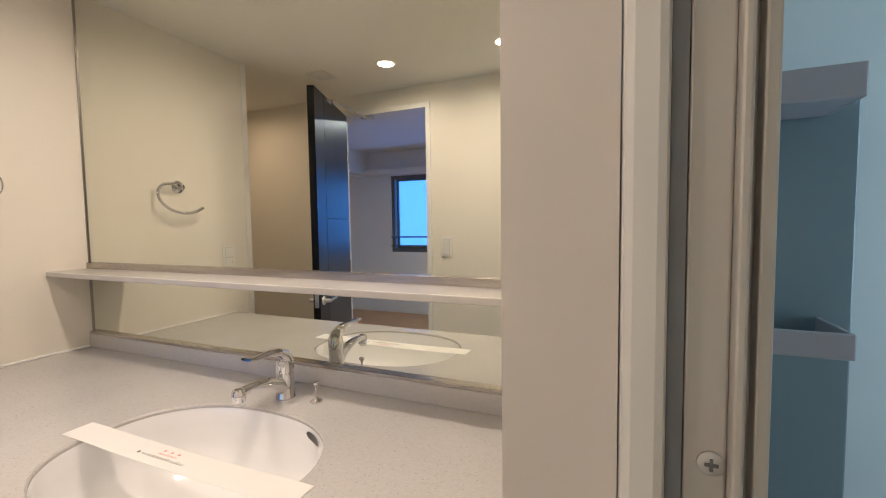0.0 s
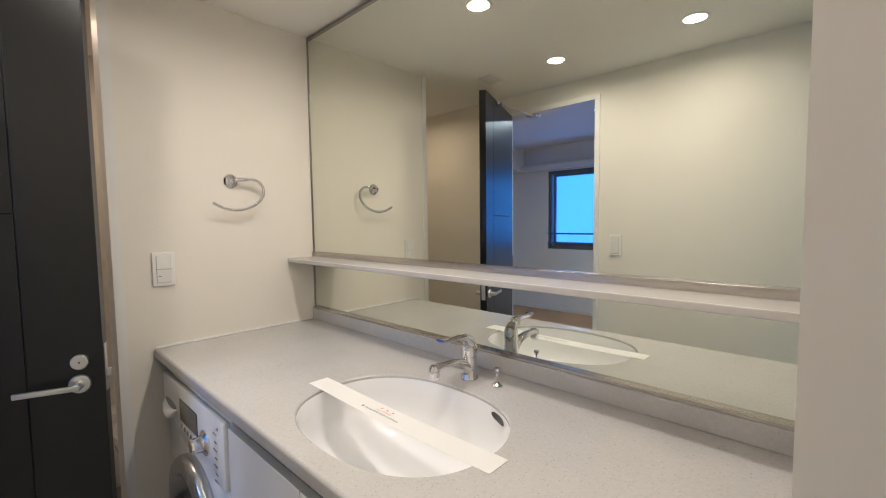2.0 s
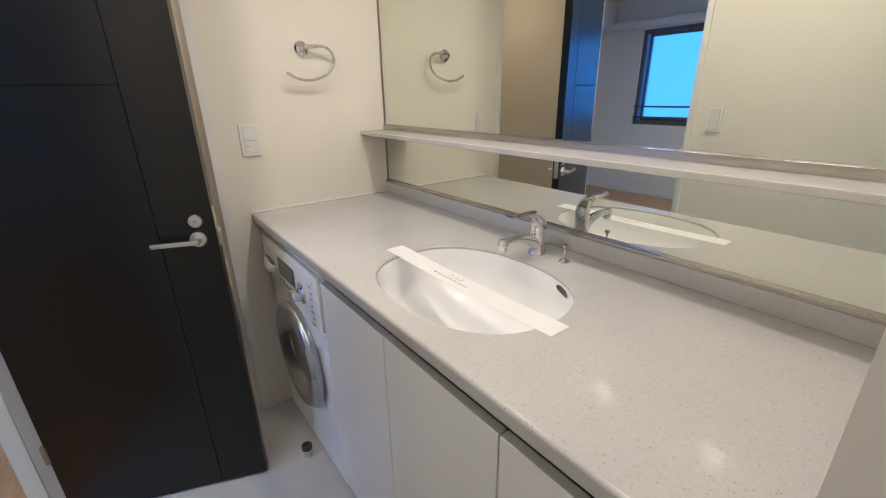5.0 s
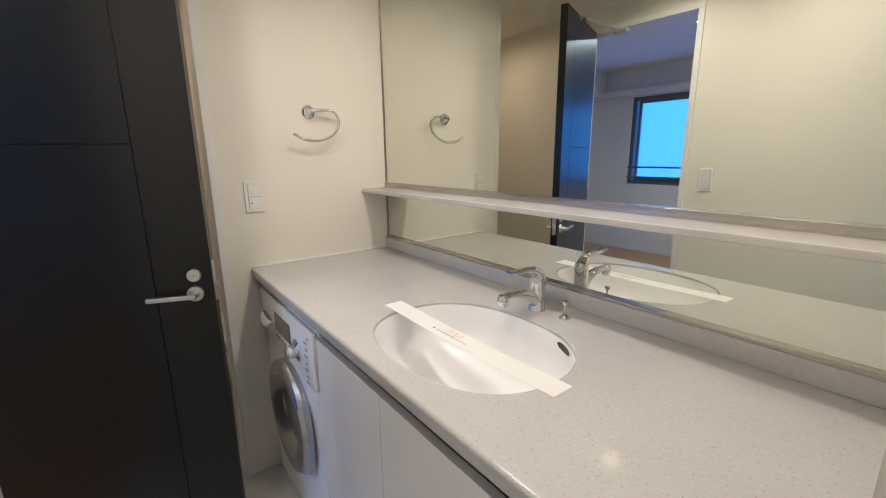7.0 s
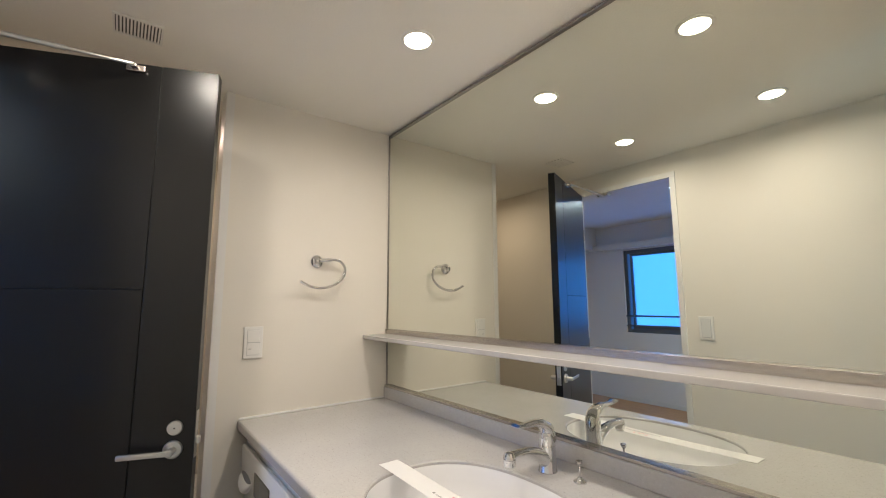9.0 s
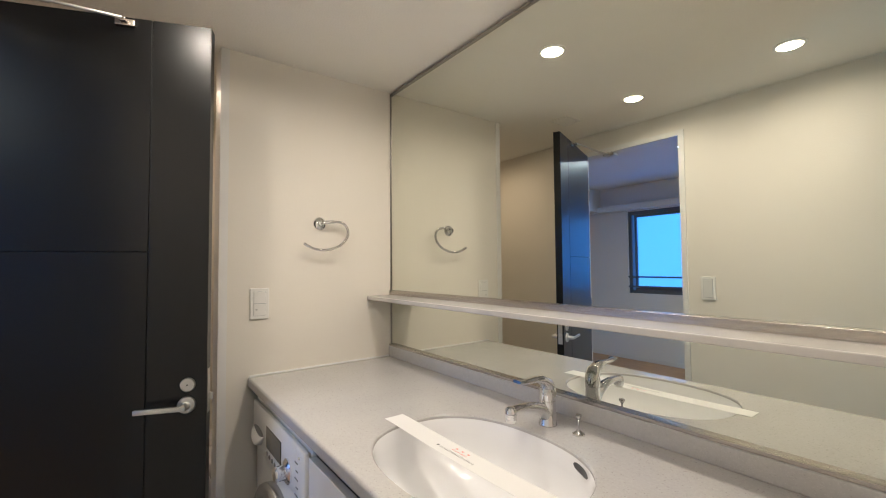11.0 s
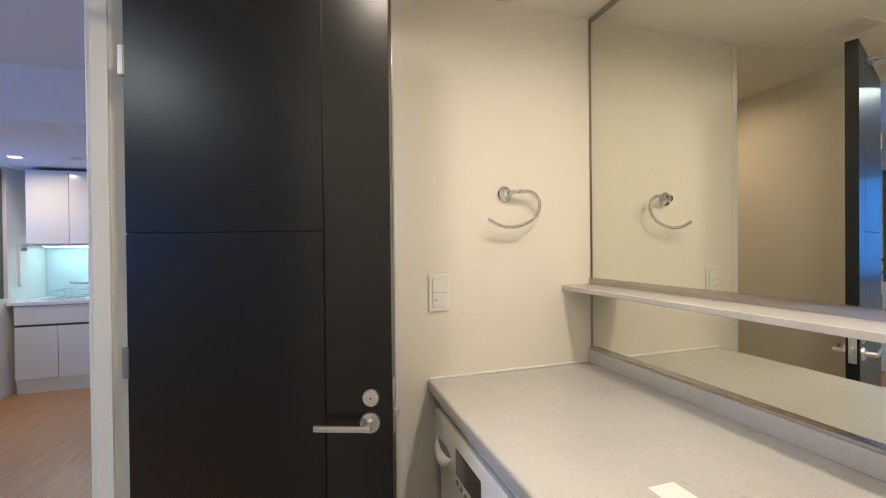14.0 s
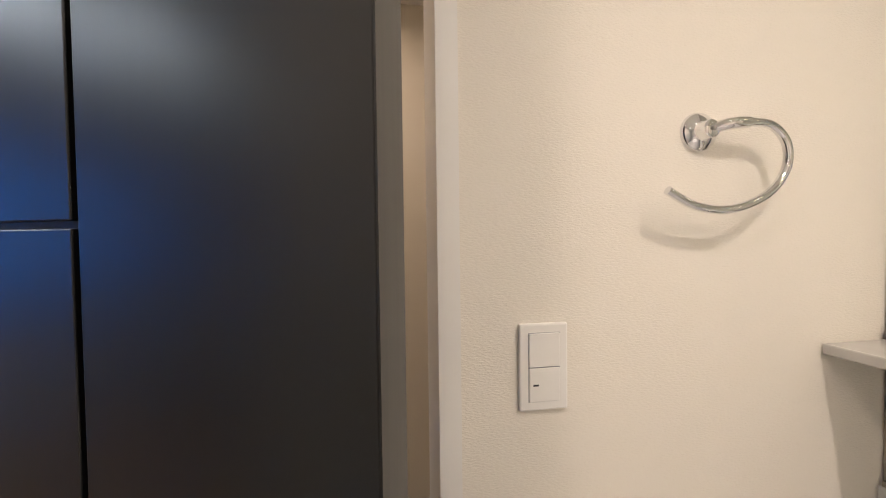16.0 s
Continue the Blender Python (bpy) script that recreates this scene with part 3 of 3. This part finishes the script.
# cabinets
def cabinet(x0, x1):
    c = thing("vanity_cabinet", "white gloss vanity cabinet under the worktop", "cabinet", group="vanity cabinets")
    part("body", boxes((x0, x1, -0.5945, -0.02, 0.07, 0.72)), GLOSS_WHITE, c)
    part("door", boxes((x0 + 0.0015, x1 - 0.0015, -0.615, -0.595, 0.075, 0.842), bevel=0.0015), GLOSS_WHITE, c)
    # the gap's shade under the worktop is put into this strip's dark colour
    part("shaded_grip_profile", boxes((x0, x1, -0.592, -0.580, 0.80, 0.880), bevel=0.001), SHADOWGAP, c, "recessed grip profile, coloured dark for the shade in the gap")
    part("plinth", boxes((x0, x1, -0.545, -0.525, 0.0, 0.07)), SHADOWGAP, c, "dark recessed plinth")


for a, b in ((0.645, 1.015), (1.015, 1.386), (1.386, RIGHT)):
    cabinet(a, b)

# washing machine
wm = thing("washing_machine", "white front-loading washing machine built under the worktop", "washing machine", pose(0.018, -0.014, 0))
WX0, WX1, WY = 0.022, 0.618, -0.588
part("body", boxes((WX0, WX1, WY, -0.03, 0.015, 0.862), bevel=0.008), APPLIANCE, wm)
for fx in (0.07, 0.57):
    for fy in (-0.54, -0.09):
        part("foot", lathe([(0.02, 0), (0.02, 0.01), (0.012, 0.016)], 16), BLACK, wm, smooth=True).matrix_basis = pose(fx, fy, 0)
panel = part("control_panel", boxes((0.03, 0.612, WY - 0.016, WY + 0.001, 0.70, 0.848), (0.54, 0.612, WY - 0.0195, WY + 0.001, 0.66, 0.846), bevel=0.009), APPLIANCE, wm, smooth=True)
part("display", boxes((0.225, 0.395, WY - 0.018, WY - 0.015, 0.735, 0.805), bevel=0.001), DARKGLASS, panel, "dark display window")
# no hollow here: a flat grey disc paints the recess's shade
part("recess_shade", lathe([(0.062, 0), (0.062, 0.001), (0.0, 0.0015)], 32, "y"), SEAL_AND_SHADE, panel, "flat grey disc for the shade in the finger recess").matrix_basis = Matrix.LocRotScale((0.118, WY - 0.0158, 0.752), Euler((radians(180), 0, 0)), (1.1, 1, 0.30))
bm = bmesh.new()
rows = []
for i in range(15):
    u = -1 + 2 * i / 14
    w = math.sqrt(max(0.0, 1 - u * u))
    x, z = 0.118 + 0.072 * u, 0.742 + 0.018 * u * u
    rows.append([bm.verts.new((x, WY - 0.0155 - 0.020 * w * math.sin(a), z - 0.032 * w * (1 - math.cos(a)) / 2 - 0.004 * math.sin(a))) for a in (math.pi * k / 8 for k in range(9))])
for a, b in zip(rows, rows[1:]):
    for k in range(8):
        bm.faces.new((a[k], a[k + 1], b[k + 1], b[k]))
bmesh.ops.recalc_face_normals(bm, faces=bm.faces)
part("drawer_handle", bm, APPLIANCE, panel, "rounded detergent drawer lip", True)
for i in range(6):
    b = part("button", lathe([(0.0075, 0), (0.0075, 0.002), (0.005, 0.0035), (0.0, 0.0038)], 18, "y"), SILVER, panel, smooth=True)
    b.matrix_basis = pose(0.235 + i * 0.031, WY - 0.0155, 0.717 - 0.004 * math.sin(i * 0.6), 180, 0, 0)
dial = part("dial", lathe([(0.036, 0), (0.036, 0.004), (0.030, 0.008), (0.023, 0.011), (0.020, 0.028), (0.022, 0.034), (0.019, 0.039), (0.0, 0.040)], 40, "y"), BRIGHT, panel, "chrome programme dial", True)
dial.matrix_basis = pose(0.463, WY - 0.016, 0.745, 180, 0, 0)
for i in range(7):
    part("printed_line", boxes((0.538 + 0.01 * (i % 2), 0.565, WY - 0.0205, WY - 0.0192, 0.668 + i * 0.022, 0.6715 + i * 0.022)), SILVER, panel, "grey printed mark")
part("indicator_lamp", lathe([(0.005, 0), (0.004, 0.002), (0.0, 0.0025)], 14, "y"), CHROME, panel, smooth=True).matrix_basis = pose(0.575, WY - 0.0193, 0.822, 180, 0, 0)
door = part("porthole_ring", lathe([(0.205, 0), (0.207, 0.018), (0.203, 0.030), (0.196, 0.035), (0.162, 0.040), (0.156, 0.038), (0.120, -0.012), (0.118, -0.02)], 72, "y"), SILVER, wm, "silver porthole door ring", True)
door.matrix_basis = pose(0.31, WY - 0.001, 0.432, 180, 0, 0)
part("porthole_glass", lathe([(0.119, -0.012), (0.10, -0.004), (0.06, -0.001), (0.0, 0.0)], 48, "y"), DARKGLASS, door, "dark porthole glass", True)
bm = bmesh.new()
secs = []
for i in range(15):
    a = radians(-34 + 68 * i / 14)
    secs.append([bm.verts.new((q * math.cos(a), h, q * math.sin(a))) for q, h in ((0.200, 0.008), (0.224, 0.012), (0.226, 0.030), (0.216, 0.044), (0.196, 0.046), (0.186, 0.040))])
for a, b in zip(secs, secs[1:]):
    for k in range(6):
        bm.faces.new((a[k], a[(k + 1) % 6], b[(k + 1) % 6], b[k]))
bm.faces.new(secs[0]), bm.faces.new(secs[-1][::-1])
bmesh.ops.recalc_face_normals(bm, faces=bm.faces)
part("porthole_latch", bm, SILVER, door, "silver curved door grip", True)
part("sticker", boxes((0.565, 0.61, WY - 0.0012, WY + 0.0005, 0.575, 0.605)), PAPER, wm, "small pale label")

# drain fitting on the floor
fit_ = thing("hose_fitting", "small brass hose fitting with dark cap on the floor", "hose fitting", pose(0.385, -0.66, 0))
part("collar", lathe([(0.017, 0), (0.017, 0.03), (0.014, 0.033)], 24), SATIN, fit_, smooth=True)
part("cap", lathe([(0.014, 0.030), (0.020, 0.034), (0.020, 0.05), (0.016, 0.053), (0.011, 0.052), (0.010, 0.044)], 24), RUBBER, fit_, "dark rubber cap", True)

# towel ring
ring = thing("towel_ring", "chrome open towel ring on the cream wall", "towel ring", pose(0.0, -0.346, 1.526))
part("rosette", lathe([(0.0285, 0), (0.0285, 0.004), (0.0265, 0.0075), (0.0145, 0.013), (0.0135, 0.0155), (0.0125, 0.028), (0.0105, 0.0295), (0.0, 0.0295)], 36, "x"), CHROME, ring, smooth=True)
ctrl = [(0.022, 0.0, 0.0), (0.034, 0.02, 0.005), (0.036, 0.055, 0.008), (0.037, 0.085, 0.005), (0.038, 0.106, -0.012), (0.039, 0.113, -0.036), (0.040, 0.106, -0.062), (0.041, 0.082, -0.089), (0.042, 0.046, -0.107), (0.043, 0.004, -0.115), (0.044, -0.042, -0.109), (0.045, -0.083, -0.089)]
pts = []
for i in range(len(ctrl) - 1):
    a, b, c, d = (Vector(ctrl[max(0, min(len(ctrl) - 1, i + k))]) for k in (-1, 0, 1, 2))
    for k in range(4):
        t = k / 4
        pts.append(0.5 * (2 * b + (c - a) * t + (2 * a - 5 * b + 4 * c - d) * t * t + (3 * b - a - 3 * c + d) * t ** 3))
pts.append(Vector(ctrl[-1]))
part("arm", tube(pts, 0.0061, 16), CHROME, ring, smooth=True)
part("collar", tube([(0.022, 0.004, 0.001), (0.033, 0.020, 0.0048), (0.0355, 0.036, 0.0068), (0.036, 0.050, 0.0078)], [0.0075, 0.0084, 0.0084, 0.0082], 18), CHROME, ring, "chrome collar holding the arm", True)
part("set_screw", lathe([(0.0034, 0), (0.0034, 0.0035), (0.0022, 0.0042), (0.0, 0.0042)], 16, "x"), TRIMDARK, ring, "small dark set screw", True).matrix_basis = pose(0.0285, 0, 0)


def switch(label, m, marked, one=False):
    s = thing("light_switch", label, "light switch", m)
    part("plate", boxes((-0.035, 0.035, -0.008, 0, -0.06, 0.06), bevel=0.0025), IVORY, s)
    # grey sheet on the plate draws the shadow line round the rockers
    part("rocker_gap_shade", boxes((-0.0226, 0.0226, -0.0084, -0.0078, -0.0476, 0.0476)), SEAL_AND_SHADE, s, "thin grey outline painting the shadow round the rockers")
    if one:
        part("rocker", boxes((-0.0215, 0.0215, -0.0105, -0.006, -0.0465, 0.0465), bevel=0.001), ROCKER, s)
    else:
        for z0, z1 in ((0.0007, 0.047), (-0.047, -0.0007)):
            part("rocker", boxes((-0.022, 0.022, -0.0105, -0.006, z0, z1), bevel=0.001), IVORY, s)
    if marked:
        part("indicator", boxes((-0.0165, -0.009, -0.0112, -0.0104, -0.025, -0.0225)), BLACK, s, "dark indicator mark")


switch("white two-rocker light switch on the partition wall", pose(0, -0.588, 1.199, 0, 0, 90), True)
switch("white light switch on the wall beside the doorway", pose(0.842, WALL_S, 1.212, 0, 0, 180), False, True)

# ---- black door ----
HX, HY, FX, FY = 0.150, -1.395, 0.372, -0.815
DL = math.hypot(FX - HX, FY - HY)
ANG = math.degrees(math.atan2(FY - HY, FX - HX))
# local x runs from the hinge to the free edge, local -y faces the room
dr = tagged(new("door_1"), "dark-stained wooden door standing open", "door", kind="structure")
dr.matrix_basis = pose(HX, HY, 0, 0, 0, ANG)
T, GX, GZ = 0.036, DL - 0.152, 1.387
z0, z1, g = 0.012, 2.052, 0.0019
part("leaf_core", boxes((0, DL - 0.001, 0.004, T - 0.004, z0 + 0.001, z1 - 0.001)), GROOVE, dr)
for side, (ya, yb) in (("front", (0, 0.0045)), ("back", (T - 0.0045, T))):
    for a, b, c, d in ((0, GX - g, z0, GZ - g), (0, GX - g, GZ + g, z1), (GX + g, DL - 0.001, z0, z1)):
        part("panel", boxes((a, b, ya, yb, c, d), bevel=0.0008), DOORWOOD, dr)
part("edge_band", boxes((DL - 0.001, DL, 0, T, z0, z1)), DOORWOOD, dr, "dark door edge band")
RX, RZ = DL - 0.050, 0.954


def lever(y, s):
    h = part("handle", lathe([(0.0235, 0), (0.0235, 0.006), (0.0215, 0.009), (0.011, 0.010), (0.0105, 0.034), (0.009, 0.038), (0.0, 0.0385)], 36, "y"), SATIN, dr, "satin lever handle", True)
    h.matrix_basis = pose(RX, y, RZ, 180 if s < 0 else 0, 0, 0)
    part("lever_bar", boxes((-0.118, 0.008, 0.034, 0.043, -0.007, 0.007), bevel=0.003), SATIN, h, smooth=True)
    k = part("lock_rose", lathe([(0.0195, 0), (0.0195, 0.005), (0.0175, 0.008), (0.0, 0.0085)], 36, "y"), SATIN, dr, "round satin lock rose", True)
    k.matrix_basis = pose(RX + 0.002, y, RZ + 0.056, 180 if s < 0 else 0, 0, 0)
    # uncut coin slot: a dark dot gives its shade
    part("lock_slot_shade", boxes((-0.002, 0.002, 0.008, 0.0092, -0.002, 0.002), bevel=0.001), SHADOWGAP, k, "small coin slot, its shade put on as a dark dot")


lever(0.0, -1)
lever(T, 1)
fp = part("latch_plate", boxes((DL, DL + 0.0015, 0.007, T - 0.007, RZ - 0.03, RZ + 0.095), bevel=0.0005), SATIN, dr, "steel latch plate")
part("latch_bolt", boxes((DL + 0.001, DL + 0.012, 0.012, T - 0.012, RZ + 0.005, RZ + 0.027), bevel=0.003), SATIN, fp)
for hz in (0.28, 1.085, 1.79):
    part("hinge", boxes((-0.012, 0.004, -0.004, 0.012, hz - 0.036, hz + 0.036), bevel=0.003), TRIMDARK, dr, "steel hinge")
# door closer
closer = thing("door_closer", "slim metal door stay arm at the door head", "door closer")
mw = dr.matrix_basis
p0 = mw @ Vector((DL - 0.215, -0.03, 2.034))
p1 = Vector((0.33, WALL_S + 0.05, 2.012))
part("bracket", boxes((-0.024, 0.024, -0.016, 0.0, -0.009, 0.009), (-0.008, 0.008, -0.034, -0.010, -0.005, 0.008), bevel=0.002), STEEL, closer).matrix_basis = mw @ Matrix.Translation((DL - 0.215, 0, 2.030))
part("arm", tube([p0, p0.lerp(p1, 0.5), p1], 0.0045, 10), SATIN, closer, smooth=True)
part("sleeve", tube([p0.lerp(p1, 0.45), p1], 0.0075, 12), SATIN, closer, smooth=True)
part("frame_bracket", boxes((0.293, 0.363, WALL_S + 0.008, WALL_S + 0.056, 2.010, 2.030), bevel=0.003), SATIN, closer)

# ---- ceiling fittings ----
def downlight(x, y, z, glowing=LAMPGLOW):
    d = thing("downlight", "round recessed ceiling downlight, switched on", "downlight", pose(x, y, z), "ceiling downlights")
    part("trim_ring", lathe([(0.054, 0), (0.052, -0.004), (0.044, -0.005), (0.0415, -0.001)], 40), WHITE, d, "white trim ring", True)
    part("bulb", lathe([(0.0, -0.0062), (0.03, -0.0058), (0.0405, -0.0045), (0.041, -0.0012)], 40), glowing, d, "glowing diffuser")


# the last of these is the added alcove lamp, hidden behind the partition
for lx, ly in [lamp_at[:2] for lamp_at in LAMPS] + [ALCOVE_FILL]:
    downlight(lx, ly, CEIL)
downlight(-3.1, -3.3, K_CEIL)
# fittings for the living room lamps, the last two unseen and added
for lx, ly, watts in LIVING:
    downlight(lx, ly, LDK_CEIL, COOLGLOW)
vent = thing("ceiling_vent", "white slatted ceiling ventilation grille", "vent")
VX, VY = 0.258, -1.024
part("frame", boxes((VX - 0.056, VX - 0.048, VY - 0.063, VY + 0.063, CEIL - 0.006, CEIL), (VX + 0.048, VX + 0.056, VY - 0.063, VY + 0.063, CEIL - 0.006, CEIL), (VX - 0.048, VX + 0.048, VY - 0.063, VY - 0.057, CEIL - 0.006, CEIL), (VX - 0.048, VX + 0.048, VY + 0.057, VY + 0.063, CEIL - 0.006, CEIL), bevel=0.001), WHITE, vent)
# flat black sheet paints the shade between and behind the slats
part("vent_shade", boxes((VX - 0.048, VX + 0.048, VY - 0.057, VY + 0.057, CEIL - 0.0015, CEIL - 0.0003)), BLACK, vent, "black sheet for the shade behind the slats")
for i in range(13):
    y = VY - 0.052 + i * 0.0087
    part("slat", boxes((VX - 0.048, VX + 0.048, y - 0.0024, y + 0.0024, CEIL - 0.006, CEIL - 0.002)), WHITE, vent)

# ---- bathroom shelves ----
tower = thing("bath_shelf_tower", "dark grey-blue wall panel with two grey tray shelves", "shelf unit")
part("panel", boxes((1.81, 2.136, -0.03, -0.0005, 0.0, 1.535), bevel=0.003), BATHPANEL, tower, "dark blue-grey panel")


def tray(z, h):
    part("tray", boxes((1.81, 2.094, -0.150, -0.144, z, z + h), (2.088, 2.094, -0.144, -0.031, z, z + h), (1.81, 2.088, -0.144, -0.031, z, z + 0.006), bevel=0.002), BATHSHELF, tower, "grey plastic tray shelf")


tray(1.512, 0.047)
tray(1.150, 0.038)

# ---- toilet ----
toilet = thing("toilet", "white toilet with cistern standing in the alcove", "toilet")
bm = bmesh.new()
rings = []
for z, sx, sy, cx in ((0.0, 0.12, 0.10, -0.62), (0.12, 0.12, 0.10, -0.62), (0.24, 0.17, 0.14, -0.60), (0.36, 0.22, 0.18, -0.57), (0.39, 0.225, 0.185, -0.57)):
    rings.append([bm.verts.new((cx + x, -0.50 + y, z)) for x, y in oval(sx, sy, 2.2, 40)])
for a, b in zip(rings, rings[1:]):
    for i in range(40):
        bm.faces.new((a[i], a[(i + 1) % 40], b[(i + 1) % 40], b[i]))
bm.faces.new(rings[0][::-1]), bm.faces.new(rings[-1])
part("bowl", bm, CERAMIC, toilet, smooth=True)
bm = bmesh.new()
rings = [[bm.verts.new((-0.57 + x, -0.50 + y, z)) for x, y in oval(0.228 * f, 0.188 * f, 2.2, 40)] for z, f in ((0.391, 1.0), (0.405, 1.01), (0.425, 1.0), (0.434, 0.93))]
for a, b in zip(rings, rings[1:]):
    for i in range(40):
        bm.faces.new((a[i], a[(i + 1) % 40], b[(i + 1) % 40], b[i]))
bm.faces.new(rings[0][::-1]), bm.faces.new(rings[-1])
part("lid", bm, CERAMIC, toilet, "closed white lid", True)
part("cistern", boxes((-0.91, -0.74, -0.68, -0.32, 0.10, 0.46), bevel=0.02), CERAMIC, toilet, smooth=True)

# ---- kitchen ----
remote = thing("wall_remote_panel", "white wall control panel with dark display", "control panel")
part("case", boxes((-3.91, -3.80, Y_KIT + 0.0005, Y_KIT + 0.02, 1.0, 1.39), bevel=0.004), APPLIANCE, remote)
part("screen", boxes((-3.90, -3.81, Y_KIT + 0.02, Y_KIT + 0.0215, 1.345, 1.38)), DARKGLASS, remote, "dark display")

KF = -3.63


def base_unit(y0, y1):
    c = thing("kitchen_base_unit", "pale gloss kitchen base cabinet with a wide drawer", "cabinet", group="kitchen base units")
    part("body", boxes((X_K + 0.01, KF - 0.021, y0, y1, 0.09, 0.83)), KITCHEN, c)
    mid = (y0 + y1) / 2
    for a, b in ((y0, mid), (mid, y1)):
        part("door", boxes((KF - 0.02, KF, a + 0.002, b - 0.002, 0.13, 0.627), bevel=0.002), KITCHEN, c)
    part("drawer", boxes((KF - 0.02, KF, y0 + 0.002, y1 - 0.002, 0.648, 0.825), bevel=0.002), KITCHEN, c)
    part("grip", boxes((KF - 0.02, KF - 0.006, y0, y1, 0.629, 0.646)), SHADOWGAP, c, "grey grip profile")
    part("plinth", boxes((X_K + 0.02, KF - 0.03, y0, y1, -0.003, 0.088)), KITCHEN, c)


def wall_unit(y0, y1):
    c = thing("kitchen_wall_unit", "pale gloss kitchen wall cabinet", "cabinet", group="kitchen wall units")
    part("body", boxes((X_K + 0.005, KF + 0.06, y0, y1, 1.42, 2.1)), KITCHEN, c)
    part("door", boxes((KF + 0.061, KF + 0.08, y0 + 0.002, y1 - 0.002, 1.41, 2.095), bevel=0.002), KITCHEN, c)


for a, b in ((-3.61, -2.945), (-2.945, -2.28), (-2.28, -1.95)):
    base_unit(a, b)
for a, b in ((-3.467, -3.14), (-3.14, -2.84), (-2.84, -2.51), (-2.51, -2.2), (-2.2, -1.95)):
    wall_unit(a, b)
kt = thing("kitchen_worktop", "white kitchen worktop with a steel sink", "worktop")
part("slab", boxes((X_K + 0.01, KF + 0.015, -3.655, -1.93, 0.832, 0.866), bevel=0.003), GLOSS_WHITE, kt)
part("sink", boxes((X_K + 0.12, KF - 0.09, -3.45, -2.85, 0.8665, 0.871), bevel=0.002), STEEL, kt, "steel sink rim")
structure("backsplash_kitchen", boxes((X_K + 0.001, X_K + 0.009, -3.655, -1.93, 0.868, 1.41)), KTILE, "pale blue kitchen backsplash", "backsplash")
ktap = thing("kitchen_tap", "chrome kitchen tap behind the sink", "tap", pose(-3.78, -3.0, 0.872))
part("body", boxes((-0.02, 0.02, -0.02, 0.02, 0, 0.16), bevel=0.006), CHROME, ktap)
part("spout", tube([(0, -0.01, 0.13), (0, -0.1, 0.145), (0, -0.24, 0.155)], 0.011), CHROME, ktap, smooth=True)
for y in (-3.2,):
    us = thing("under_cabinet_light", "slim lit lamp under the wall cabinets", "lamp")
    part("diffuser", boxes((-4.085, -4.045, y - 0.38, y + 0.38, 1.381, 1.3845)), UNDERGLOW, us, "glowing tube")
    part("lamp_body", boxes((-4.09, -4.04, y - 0.4, y + 0.4, 1.385, 1.409), bevel=0.003), WHITE, us)

# wire drying rack over the sink
rack = thing("dish_rack", "thin steel wire drying rack over the sink", "dish rack", pose(-3.84, -3.20, 0.871))
for z in (0.004, 0.085):
    part("rim_wire", tube([(-0.12, -0.17, z), (0.12, -0.17, z), (0.12, 0.17, z), (-0.12, 0.17, z), (-0.12, -0.17, z)], 0.0025, 8), CHROME, rack, smooth=True)
for i in range(7):
    y = -0.17 + i * 0.34 / 6
    part("upright_wire", tube([(0.12, y, 0.085), (0.12, y, 0.004), (-0.12, y, 0.004), (-0.12, y, 0.085)], 0.0018, 6), CHROME, rack, smooth=True)
alarm = thing("ceiling_detector", "small round white detector on the kitchen ceiling", "detector", pose(-3.05, -2.86, K_CEIL))
part("cover", lathe([(0.0, -0.030), (0.030, -0.030), (0.044, -0.022), (0.048, -0.008), (0.050, 0.0)], 32), WHITE, alarm, smooth=True)
